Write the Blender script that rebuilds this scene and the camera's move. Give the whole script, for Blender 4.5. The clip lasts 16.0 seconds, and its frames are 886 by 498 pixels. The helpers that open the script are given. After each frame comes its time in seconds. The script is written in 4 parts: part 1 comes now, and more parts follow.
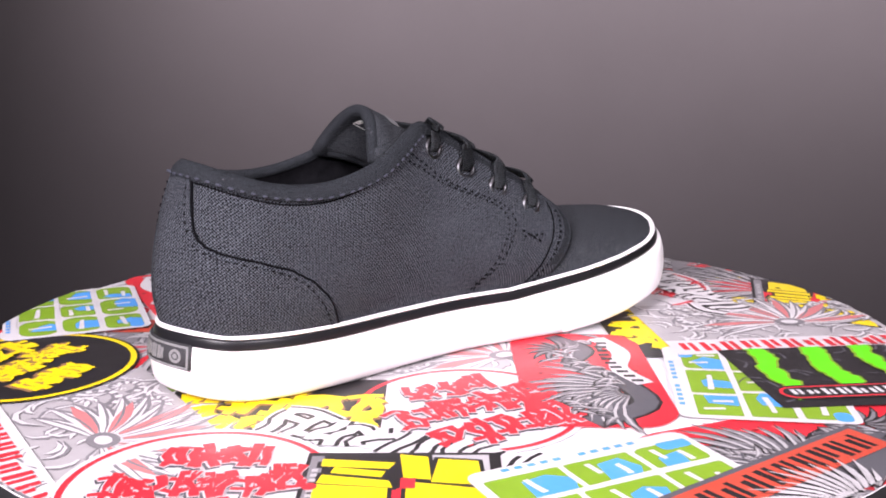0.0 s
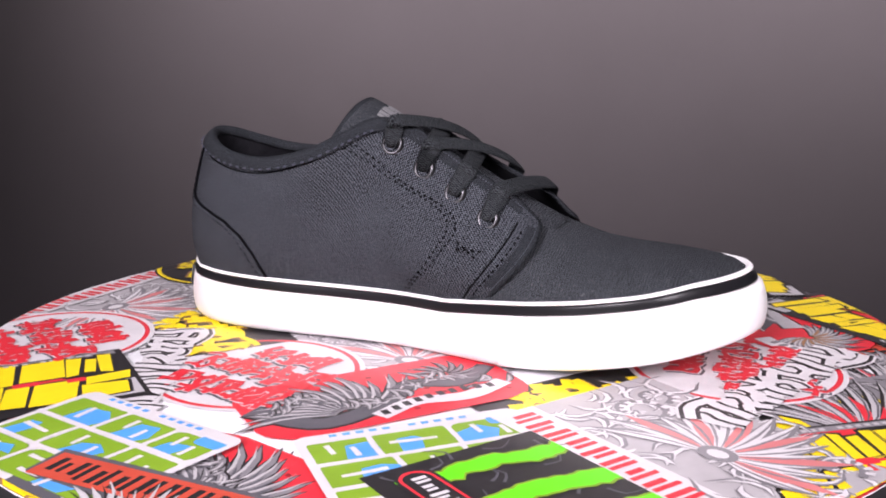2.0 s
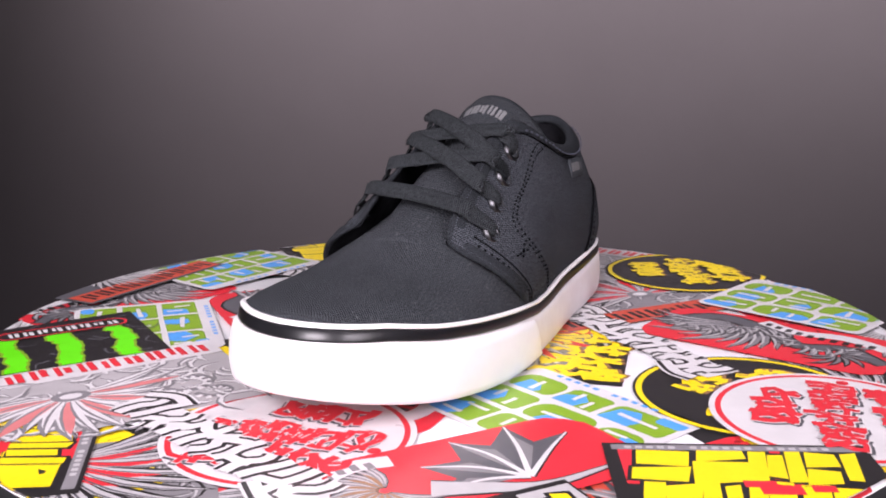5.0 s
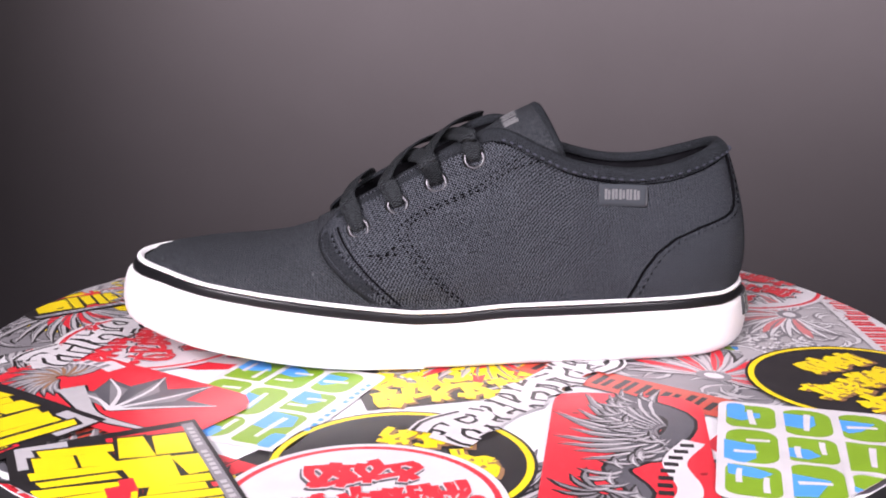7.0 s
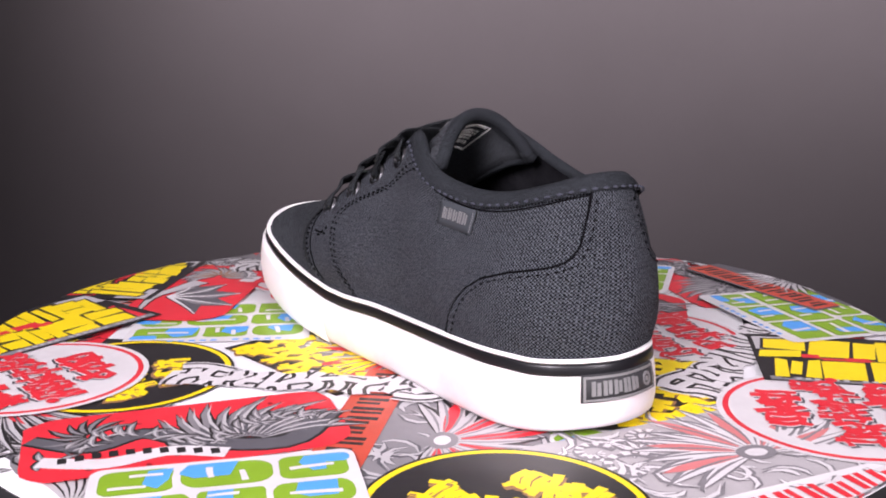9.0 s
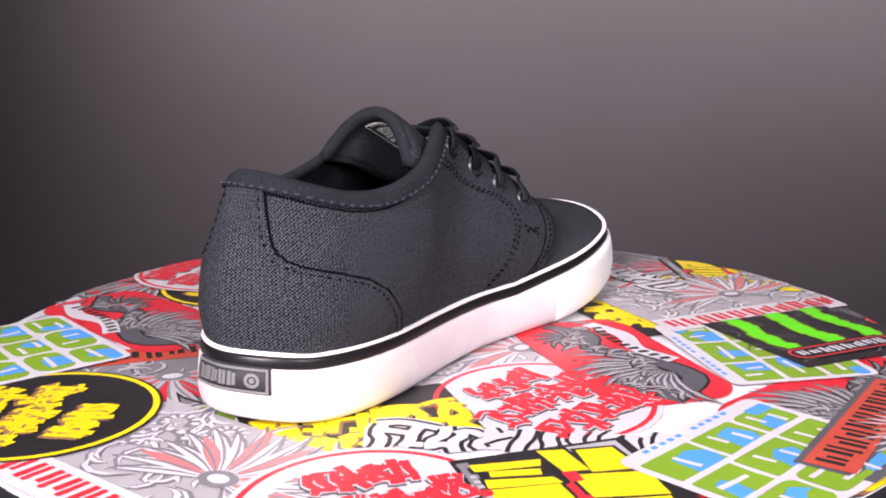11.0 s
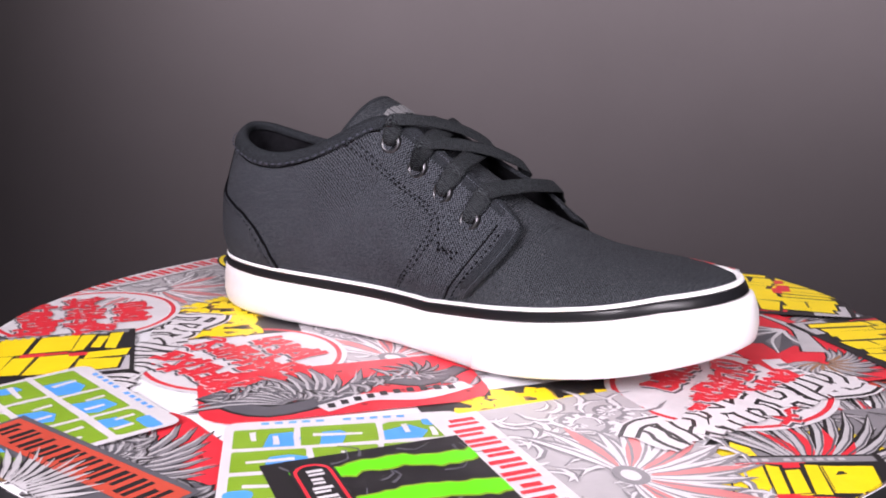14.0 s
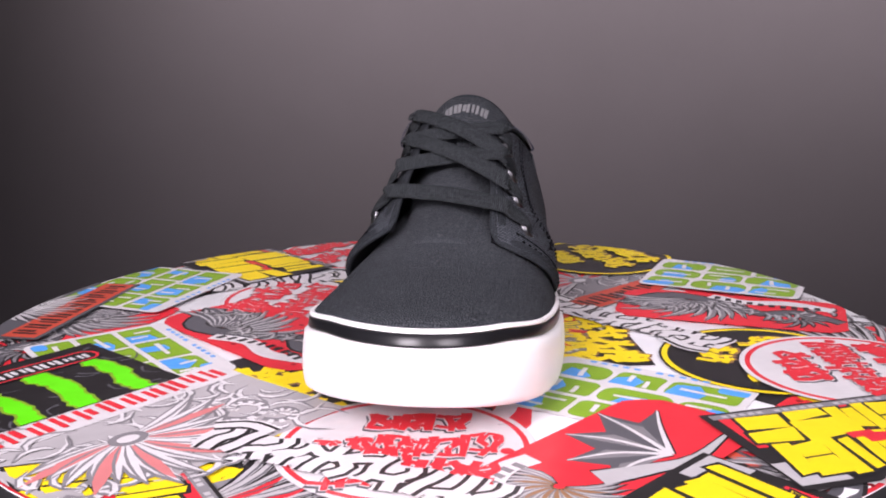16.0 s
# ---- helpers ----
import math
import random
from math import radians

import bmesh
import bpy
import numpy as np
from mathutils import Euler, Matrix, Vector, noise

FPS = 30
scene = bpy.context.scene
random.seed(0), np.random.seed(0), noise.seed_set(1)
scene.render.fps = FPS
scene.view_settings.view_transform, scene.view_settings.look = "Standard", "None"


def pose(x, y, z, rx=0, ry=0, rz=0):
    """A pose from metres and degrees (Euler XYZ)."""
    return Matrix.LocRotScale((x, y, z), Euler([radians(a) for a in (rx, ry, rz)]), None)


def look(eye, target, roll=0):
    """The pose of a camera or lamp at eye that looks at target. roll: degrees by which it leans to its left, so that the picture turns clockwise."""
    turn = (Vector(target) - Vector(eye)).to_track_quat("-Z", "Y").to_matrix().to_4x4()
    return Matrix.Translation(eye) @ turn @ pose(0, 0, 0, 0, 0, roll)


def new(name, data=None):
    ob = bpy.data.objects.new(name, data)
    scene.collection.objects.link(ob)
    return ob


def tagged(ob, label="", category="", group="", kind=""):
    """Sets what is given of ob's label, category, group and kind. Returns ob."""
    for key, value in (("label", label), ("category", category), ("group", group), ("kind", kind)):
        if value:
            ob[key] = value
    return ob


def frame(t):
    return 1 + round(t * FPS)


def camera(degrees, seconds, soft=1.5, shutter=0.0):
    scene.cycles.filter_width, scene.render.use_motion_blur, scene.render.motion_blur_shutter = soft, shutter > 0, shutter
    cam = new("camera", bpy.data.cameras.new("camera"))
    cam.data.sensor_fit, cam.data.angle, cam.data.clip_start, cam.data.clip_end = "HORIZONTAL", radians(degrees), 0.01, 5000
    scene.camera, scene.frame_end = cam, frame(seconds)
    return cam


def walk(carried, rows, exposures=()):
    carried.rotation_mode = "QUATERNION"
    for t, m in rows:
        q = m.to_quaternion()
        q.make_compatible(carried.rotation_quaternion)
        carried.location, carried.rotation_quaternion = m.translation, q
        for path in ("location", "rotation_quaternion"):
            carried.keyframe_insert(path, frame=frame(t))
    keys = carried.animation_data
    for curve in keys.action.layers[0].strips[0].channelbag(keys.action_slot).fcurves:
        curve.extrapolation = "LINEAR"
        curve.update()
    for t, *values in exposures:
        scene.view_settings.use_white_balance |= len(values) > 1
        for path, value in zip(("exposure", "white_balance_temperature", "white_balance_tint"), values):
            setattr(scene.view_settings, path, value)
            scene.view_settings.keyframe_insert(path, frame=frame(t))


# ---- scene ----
cam = camera(46.2, 16.0, soft=1.9)
# The camera stands still; the round display table turns before it.
TABLE_Z = 0.86          # height of the table's top
TURN = 31.03            # degrees a second, clockwise from above
EYE_BACK, EYE_UP = 0.4929, 0.1532
SHOE_TURN, SHOE_OFF = 38.5, 0.0081
DISC_R = 0.2256

eye = pose(0, -EYE_BACK, TABLE_Z + EYE_UP, 90 - 12.5, 0.1, 0)
walk(cam, [(0, eye), (16.0, eye)], [(0, 0.35), (0.5, 0.24), (1.3, 0.08), (2.0, 0.0), (4.0, 0.03), (7.0, 0.06), (8.5, -0.03), (10.0, 0.10), (12.5, 0.10), (14.0, 0.0), (16.0, 0.0)])


def turned(t):
    return pose(0, 0, TABLE_Z, 0, 0, -TURN * t)


# ---- light ----
world = bpy.data.worlds.new("studio")
scene.world = world
world.use_nodes = True
world.node_tree.nodes["Background"].inputs[0].default_value = (0.9, 0.92, 1.0, 1)
world.node_tree.nodes["Background"].inputs[1].default_value = 0.05


def softbox(name, at, to, w, h, watts, colour=(1, 0.97, 0.95), spread=180):
    data = bpy.data.lights.new(name, "AREA")
    data.shape, data.size, data.size_y, data.energy, data.color = "RECTANGLE", w, h, watts, colour
    data.spread = radians(spread)
    ob = new(name, data)
    ob.matrix_world = look(at, to)
    return ob


PINK = (1.0, 0.900, 0.995)
softbox("softbox_front", (-0.45, -1.05, TABLE_Z + 0.64), (0, 0, TABLE_Z + 0.02), 0.45, 0.45, 3.75, PINK, 60)
softbox("softbox_front", (0.50, -1.05, TABLE_Z + 0.64), (0, 0, TABLE_Z + 0.02), 0.45, 0.45, 1.95, PINK, 60)
softbox("softbox_top", (0.05, 0.05, TABLE_Z + 1.1), (0, 0, TABLE_Z), 0.9, 0.7, 1.5, PINK, 110)
softbox("background_striplight", (0.80, 0.45, TABLE_Z + 1.05), (0.80, 1.5, TABLE_Z + 0.26), 2.82, 0.12, 8.9, (1.0, 0.895, 0.955), 42)


# ---- materials ----
def material(name, colour, rough=0.6, metal=0.0, coat=0.0, sheen=0.0, spec=0.5):
    m = bpy.data.materials.new(name)
    m.use_nodes = True
    b = m.node_tree.nodes["Principled BSDF"]
    b.inputs["Base Color"].default_value = (*colour, 1)
    b.inputs["Roughness"].default_value = rough
    b.inputs["Metallic"].default_value = metal
    b.inputs["Coat Weight"].default_value = coat
    b.inputs["Coat Roughness"].default_value = 0.12
    b.inputs["Sheen Weight"].default_value = sheen
    b.inputs["Specular IOR Level"].default_value = spec
    return m


def node(m, kind, **values):
    n = m.node_tree.nodes.new(kind)
    for k, v in values.items():
        n.inputs[k].default_value = v
    return n


def link(m, a, ao, b, bi):
    m.node_tree.links.new(a.outputs[ao], b.inputs[bi])


def mottled(name, low, high, scale, rough=0.6, bump=0.0, bump_scale=200.0, **more):
    """A surface whose colour wanders between two tones, with a fine relief."""
    m = material(name, low, rough, **more)
    b = m.node_tree.nodes["Principled BSDF"]
    co = node(m, "ShaderNodeTexCoord")
    no = node(m, "ShaderNodeTexNoise", Scale=scale, Detail=6.0, Roughness=0.65)
    link(m, co, "Object", no, "Vector")
    ramp = node(m, "ShaderNodeValToRGB")
    ramp.color_ramp.elements[0].position, ramp.color_ramp.elements[1].position = 0.32, 0.68
    ramp.color_ramp.elements[0].color, ramp.color_ramp.elements[1].color = (*low, 1), (*high, 1)
    link(m, no, "Fac", ramp, "Fac")
    link(m, ramp, "Color", b, "Base Color")
    if bump:
        n2 = node(m, "ShaderNodeTexNoise", Scale=bump_scale, Detail=3.0)
        link(m, co, "Object", n2, "Vector")
        bp = node(m, "ShaderNodeBump", Strength=bump, Distance=0.0006)
        link(m, n2, "Fac", bp, "Height")
        link(m, bp, "Normal", b, "Normal")
    return m


def woven(name, low, high, per_metre, relief=0.8, rough=0.85, sheen=0.0, lint_from=0.73):
    """Plain-woven cloth in the surface's own metres: over and under threads, lint and worn tones."""
    m = material(name, low, rough, sheen=sheen, spec=0.07)
    b = m.node_tree.nodes["Principled BSDF"]
    b.inputs["Sheen Roughness"].default_value = 0.5
    uv = node(m, "ShaderNodeUVMap")
    co = node(m, "ShaderNodeTexCoord")
    wob = node(m, "ShaderNodeTexNoise", Scale=420.0, Detail=3.0, Roughness=0.7)
    link(m, uv, "UV", wob, "Vector")
    sep = node(m, "ShaderNodeSeparateXYZ")
    link(m, uv, "UV", sep, "Vector")
    sines = []
    for axis in ("X", "Y"):
        k = node(m, "ShaderNodeMath")
        k.operation, k.inputs[1].default_value = "MULTIPLY", per_metre * math.pi
        link(m, sep, axis, k, 0)
        jit = node(m, "ShaderNodeMath")
        jit.operation, jit.inputs[1].default_value = "MULTIPLY_ADD", 2.6
        link(m, wob, "Fac", jit, 0)
        link(m, k, 0, jit, 2)
        s = node(m, "ShaderNodeMath")
        s.operation = "SINE"
        link(m, jit, 0, s, 0)
        sines.append(s)
    weave = node(m, "ShaderNodeMath")
    weave.operation = "MULTIPLY"
    link(m, sines[0], 0, weave, 0)
    rib = node(m, "ShaderNodeMath")
    rib.operation, rib.inputs[1].default_value, rib.inputs[2].default_value = "MULTIPLY_ADD", 0.78, 0.22
    link(m, sines[1], 0, rib, 0)
    link(m, rib, 0, weave, 1)
    big = node(m, "ShaderNodeTexNoise", Scale=60.0, Detail=9.0, Roughness=0.82)
    link(m, co, "Object", big, "Vector")
    fine = node(m, "ShaderNodeTexNoise", Scale=per_metre * 0.72, Detail=1.5, Roughness=0.5)
    link(m, uv, "UV", fine, "Vector")
    cloth = node(m, "ShaderNodeMath")
    cloth.operation, cloth.inputs[1].default_value = "MULTIPLY_ADD", 0.50
    link(m, weave, 0, cloth, 0)
    link(m, fine, "Fac", cloth, 2)
    weave = cloth
    tone = node(m, "ShaderNodeMath")
    tone.operation, tone.inputs[1].default_value = "MULTIPLY_ADD", 0.22
    link(m, big, "Fac", tone, 0)
    tone.inputs[2].default_value = -0.10
    add = node(m, "ShaderNodeMath")
    add.operation, add.inputs[1].default_value = "MULTIPLY_ADD", 0.85
    link(m, cloth, 0, add, 0)
    link(m, tone, 0, add, 2)
    ramp = node(m, "ShaderNodeValToRGB")
    ramp.color_ramp.elements[0].position, ramp.color_ramp.elements[1].position = 0.28, 0.69
    ramp.color_ramp.elements[0].color, ramp.color_ramp.elements[1].color = (*low, 1), (*high, 1)
    link(m, add, 0, ramp, "Fac")
    lint = node(m, "ShaderNodeTexNoise", Scale=760.0, Detail=1.0)
    link(m, co, "Object", lint, "Vector")
    spot = node(m, "ShaderNodeValToRGB")
    spot.color_ramp.elements[0].position, spot.color_ramp.elements[1].position = lint_from, lint_from + 0.07
    link(m, lint, "Fac", spot, "Fac")
    mix = node(m, "ShaderNodeMix")
    mix.data_type = "RGBA"
    mix.inputs["B"].default_value = (0.10, 0.10, 0.11, 1)
    link(m, spot, "Color", mix, "Factor")
    link(m, ramp, "Color", mix, "A")
    link(m, mix, "Result", b, "Base Color")
    bp = node(m, "ShaderNodeBump", Strength=relief, Distance=0.0007)
    link(m, weave, 0, bp, "Height")
    link(m, bp, "Normal", b, "Normal")
    return m


CANVAS = woven("charcoal_canvas", (0.004, 0.0045, 0.006), (0.098, 0.107, 0.124), 1520, 1.0)
SUEDE = woven("black_vamp_textile", (0.006, 0.0065, 0.008), (0.086, 0.094, 0.105), 1600, 1.0, lint_from=0.68)
BINDING = woven("binding_tape", (0.006, 0.0065, 0.008), (0.044, 0.049, 0.056), 2600, 0.7)
LINING = mottled("black_lining", (0.004, 0.004, 0.005), (0.012, 0.012, 0.014), 120, 0.95, 0.5, 700, spec=0.05)
LACE = woven("lace_cotton", (0.006, 0.006, 0.008), (0.046, 0.052, 0.055), 2200, 0.8, lint_from=0.8)
THREAD = material("slate_thread", (0.050, 0.054, 0.072), 0.7, spec=0.1)
# black of the dark stitches, and of the cords that draw seam shade
DARK_THREAD_AND_SHADE = material("black_thread_and_shade", (0.003, 0.003, 0.004), 0.8, spec=0.05)
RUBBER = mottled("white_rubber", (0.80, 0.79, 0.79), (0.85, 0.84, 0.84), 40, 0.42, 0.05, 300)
# outsole wall: a darker, slightly pinker white than the toe strip and piping
RUBBER_DULL = mottled("dull_white_rubber", (0.62, 0.575, 0.58), (0.74, 0.715, 0.72), 28, 0.45, 0.05, 300)
STRIPE = mottled("black_rubber", (0.008, 0.008, 0.009), (0.012, 0.012, 0.014), 60, 0.30, spec=0.3)
PLATE = mottled("grey_rubber", (0.030, 0.030, 0.032), (0.046, 0.046, 0.048), 80, 0.5, spec=0.15)
PLATE_LIGHT = mottled("pale_grey_rubber", (0.15, 0.15, 0.15), (0.19, 0.19, 0.19), 80, 0.5)
EYELET = material("gunmetal", (0.075, 0.075, 0.08), 0.38, 1.0)
TAG_GREY = mottled("woven_grey", (0.10, 0.10, 0.104), (0.14, 0.14, 0.145), 900, 0.8)
LABEL_WHITE = material("printed_white", (0.6, 0.6, 0.58), 0.7)
PAPER = mottled("grey_backdrop_paper", (0.124, 0.112, 0.118), (0.134, 0.121, 0.128), 3, 0.95, spec=0.1)
CLOTH = mottled("black_cloth", (0.010, 0.010, 0.011), (0.016, 0.016, 0.017), 40, 0.95, 0.5, 400)
EDGE = mottled("black_edge_paint", (0.012, 0.012, 0.013), (0.02, 0.02, 0.021), 60, 0.5)
FLOOR = mottled("dark_studio_floor", (0.03, 0.03, 0.032), (0.045, 0.045, 0.047), 6, 0.7)


# ---- mesh helpers ----
def mesh_of(name, bm, mat, smooth=True):
    bmesh.ops.recalc_face_normals(bm, faces=bm.faces)
    me = bpy.data.meshes.new(name)
    bm.to_mesh(me)
    bm.free()
    if smooth:
        me.polygons.foreach_set("use_smooth", [True] * len(me.polygons))
    for m in mat if isinstance(mat, (list, tuple)) else [mat]:
        me.materials.append(m)
    return me


def part(name, bm, mat, parent=None, label="", smooth=True):
    ob = new(name, mesh_of(name, bm, mat, smooth))
    ob.parent = parent
    return tagged(ob, label)


def spline(points, n, closed=False):
    """n points evenly spaced in parameter along a Catmull-Rom curve."""
    P = np.array(points, float)
    m = len(P)
    out = []
    for i in range(n):
        a = i / n * m if closed else i / (n - 1) * (m - 1)
        k = int(min(math.floor(a), m - 1 if closed else m - 2))
        f = a - k
        if closed:
            p0, p1, p2, p3 = (P[(k + j) % m] for j in (-1, 0, 1, 2))
        else:
            p1, p2 = P[k], P[k + 1]
            p0 = P[k - 1] if k > 0 else 2 * p1 - p2
            p3 = P[k + 2] if k + 2 < m else 2 * p2 - p1
        out.append(0.5 * (2 * p1 + (p2 - p0) * f + (2 * p0 - 5 * p1 + 4 * p2 - p3) * f * f + (3 * p1 - p0 - 3 * p2 + p3) * f ** 3))
    return np.array(out)


def grid(bm, pts, closed_u=False, uv=None):
    """Faces over rows of points; uv: rows of (u, v) in metres."""
    rows, cols = len(pts), len(pts[0])
    vs = [[bm.verts.new(p) for p in row] for row in pts]
    layer = bm.loops.layers.uv.verify() if uv is not None else None
    for i in range(rows if closed_u else rows - 1):
        for j in range(cols - 1):
            k = (i + 1) % rows
            ij = ((i, j), (k, j), (k, j + 1), (i, j + 1))
            try:
                fc = bm.faces.new([vs[a][b] for a, b in ij])
            except ValueError:
                continue
            if layer:
                for lp, (a, b) in zip(fc.loops, ij):
                    lp[layer].uv = uv[a][b]
    return vs


def tube(bm, path, radius, sides=8, closed=False, flat=1.0, ups=None):
    """A round or flattened cord along a path."""
    path = [Vector(p) for p in path]
    n = len(path)
    rings, s, lens = [], 0.0, []
    for i, p in enumerate(path):
        a = path[(i - 1) % n] if closed or i else p
        b = path[(i + 1) % n] if closed or i < n - 1 else p
        tan = (b - a).normalized()
        up = Vector(ups[i]) if ups is not None else Vector((0, 0, 1))
        side = tan.cross(up)
        if side.length < 1e-6:
            side = tan.cross(Vector((0, 1, 0)))
        side.normalize()
        up = side.cross(tan).normalized()
        rings.append([p + (side * math.cos(w) + up * (math.sin(w) * flat)) * radius for w in [2 * math.pi * j / sides for j in range(sides + 1)]])
        lens.append(s)
        s += (b - a).length / 2
    uv = [[(lens[i], radius * 2 * math.pi * j / sides) for j in range(sides + 1)] for i in range(n)]
    grid(bm, rings, closed, uv)
    if not closed:
        for ring in (rings[0], rings[-1]):
            bm.faces.new([bm.verts.new(v) for v in ring[:-1]])
    bmesh.ops.remove_doubles(bm, verts=bm.verts, dist=1e-6)


def smooth01(x):
    x = min(1.0, max(0.0, x))
    return x * x * (3 - 2 * x)


def bend(x, xs, ys):
    return float(np.interp(x, xs, ys))


# ---- studio ----
def box(bm, x0, y0, z0, x1, y1, z1):
    m = Matrix.LocRotScale(((x0 + x1) / 2, (y0 + y1) / 2, (z0 + z1) / 2), None, (x1 - x0, y1 - y0, z1 - z0))
    bmesh.ops.create_cube(bm, size=1, matrix=m)


bm = bmesh.new()
box(bm, -3, -3, -0.1, 3, 3, 0)
tagged(part("floor", bm, FLOOR, smooth=False), "dark grey studio floor", "floor", kind="structure")
for name, b in (("wall_north", (-3, 2.9, 0, 3, 3, 2.7)), ("wall_south", (-3, -3, 0, 3, -2.9, 2.7)),
                ("wall_east", (2.9, -2.9, 0, 3, 2.9, 2.7)), ("wall_west", (-3, -2.9, 0, -2.9, 2.9, 2.7))):
    bm = bmesh.new()
    box(bm, *b)
    tagged(part(name, bm, FLOOR, smooth=False), "dark painted studio wall", "wall", kind="structure")
bm = bmesh.new()
box(bm, -3, -3, 2.7, 3, 3, 2.8)
tagged(part("ceiling", bm, FLOOR, smooth=False), "dark painted studio ceiling", "ceiling", kind="structure")

# paper sweep: hangs behind the table and curves on to the floor
bm = bmesh.new()
prof = [(1.5, 2.4), (1.5, 1.6), (1.5, 0.8), (1.5, 0.45)] + [(1.5 - 0.42 * (1 - math.cos(a)), 0.425 - 0.42 * math.sin(a)) for a in np.linspace(0.1, math.pi / 2, 12)] + [(0.75, 0.006)]
grid(bm, [[(x, y, z) for y, z in prof] for x in np.linspace(-1.5, 1.5, 13)])
ob = tagged(part("backdrop", bm, PAPER), "seamless dark grey paper studio backdrop", "backdrop", kind="structure")
mod = ob.modifiers.new("thick", "SOLIDIFY")
mod.thickness = 0.002


def stand():
    """Cloth-covered stand below the turning disc."""
    thing = tagged(new("display_stand"), "black cloth-covered stand beneath the turning disc", "stand")
    bm = bmesh.new()
    bmesh.ops.create_cone(bm, cap_ends=True, segments=64, radius1=0.30, radius2=0.28, depth=TABLE_Z - 0.075, matrix=pose(0, 0, (TABLE_Z - 0.075) / 2))
    bmesh.ops.bevel(bm, geom=[e for e in bm.edges if e.calc_face_angle(0) > 0.5], offset=0.012, segments=3, affect="EDGES")
    part("cloth_cover", bm, CLOTH, thing)
    bm = bmesh.new()
    bmesh.ops.create_cone(bm, cap_ends=True, segments=48, radius1=0.09, radius2=0.08, depth=0.047, matrix=pose(0, 0, TABLE_Z - 0.0515))
    part("motor_base", bm, EDGE, thing, "black plastic turntable motor base")
    return thing


stand()

# the disc that turns
turntable = tagged(new("turntable"), "round turning display disc covered with overlapping stickers", "turntable")
bm = bmesh.new()
rim = [(0.0, -0.028), (DISC_R - 0.006, -0.028), (DISC_R - 0.001, -0.025), (DISC_R, -0.020), (DISC_R, -0.004), (DISC_R - 0.0012, -0.0012), (DISC_R - 0.004, 0.0), (0.0, 0.0)]
ring = [[(r * math.cos(w), r * math.sin(w), z) for r, z in rim] for w in [2 * math.pi * i / 128 for i in range(128)]]
grid(bm, ring, True)
bmesh.ops.remove_doubles(bm, verts=bm.verts, dist=1e-6)
BOARD = mottled("sticker_white_vinyl", (0.70, 0.70, 0.72), (0.78, 0.78, 0.79), 30, 0.3)
disc = part("disc", bm, [BOARD, EDGE], turntable, "round board under glossy stickers")
for p in disc.data.polygons:
    p.material_index = 1 if p.center.z < -0.0022 else 0

# ---- the shoe ----
shoe = tagged(new("shoe"), "low charcoal canvas lace-up sneaker with thick white rubber sole", "shoe")

OUTLINE = [(0.150, 0.001), (0.1420, 0.025), (0.117, 0.0425), (0.085, 0.0492), (0.045, 0.0510), (0.0, 0.0478), (-0.045, 0.0425), (-0.085, 0.0392),
           (-0.115, 0.0342), (-0.136, 0.0212), (-0.1465, -0.002), (-0.136, -0.0262), (-0.115, -0.0388), (-0.085, -0.0425), (-0.045, -0.0392),
           (-0.01, -0.0388), (0.025, -0.0445), (0.06, -0.0512), (0.09, -0.0512), (0.118, -0.0440), (0.1415, -0.0235)]
NP = 240
plan = spline(OUTLINE, NP, True)
tang = np.roll(plan, -1, 0) - np.roll(plan, 1, 0)
tang /= np.linalg.norm(tang, axis=1)[:, None]
outward = np.stack([tang[:, 1], -tang[:, 0]], 1)
plan_len = np.concatenate([[0], np.cumsum(np.linalg.norm(np.diff(plan, axis=0), axis=1))])


def sole_low(x):
    up = 0.0178 * max(0.0, (x - 0.035) / 0.115) ** 1.6
    return up + 0.0035 * max(0.0, (-0.118 - x) / 0.028) ** 2


def sole_top(x, y):
    z = bend(x, (-0.146, -0.128, -0.1, -0.05, 0.0, 0.014, 0.03, 0.054, 0.08, 0.106, 0.128, 0.15),
             (0.0305, 0.0285, 0.0280, 0.0272, 0.0270, 0.0270, 0.0288, 0.0318, 0.0353, 0.0395, 0.0435, 0.0455))
    return z + 0.0014 * smooth01(y / 0.02) * smooth01(-x / 0.03) * smooth01((x + 0.145) / 0.03)


def lean(x):
    """How far the sole's wall leans in at its top."""
    return 0.0022 + 0.0048 * smooth01((x - 0.095) / 0.055) + 0.0015 * smooth01((-0.12 - x) / 0.03)


def wall(i, f, out=0.0):
    """A point of the sole's wall: place i round the outline, height f from 0 to 1."""
    x, y = plan[i]
    lo, hi = sole_low(x), sole_top(x, y)
    z = lo + (hi - lo) * f
    off = -lean(x) * max(0.0, (f - 0.35) / 0.65) ** 1.7
    off -= 0.0012 * smooth01((0.25 - f) / 0.25)
    px, py = x + outward[i][0] * (off + out), y + outward[i][1] * (off + out)
    return (px, py, z)


def wall_abs(i, below_top, out=0.0):
    x, y = plan[i]
    h = sole_top(x, y) - sole_low(x)
    return wall(i, 1 - below_top / h, out)


def band(rows_of):
    bm = bmesh.new()
    pts = [rows_of(i) for i in range(NP)]
    uv = [[(plan_len[i], 0.002 * j) for j in range(len(pts[0]))] for i in range(NP)]
    grid(bm, pts, True, uv)
    return bm


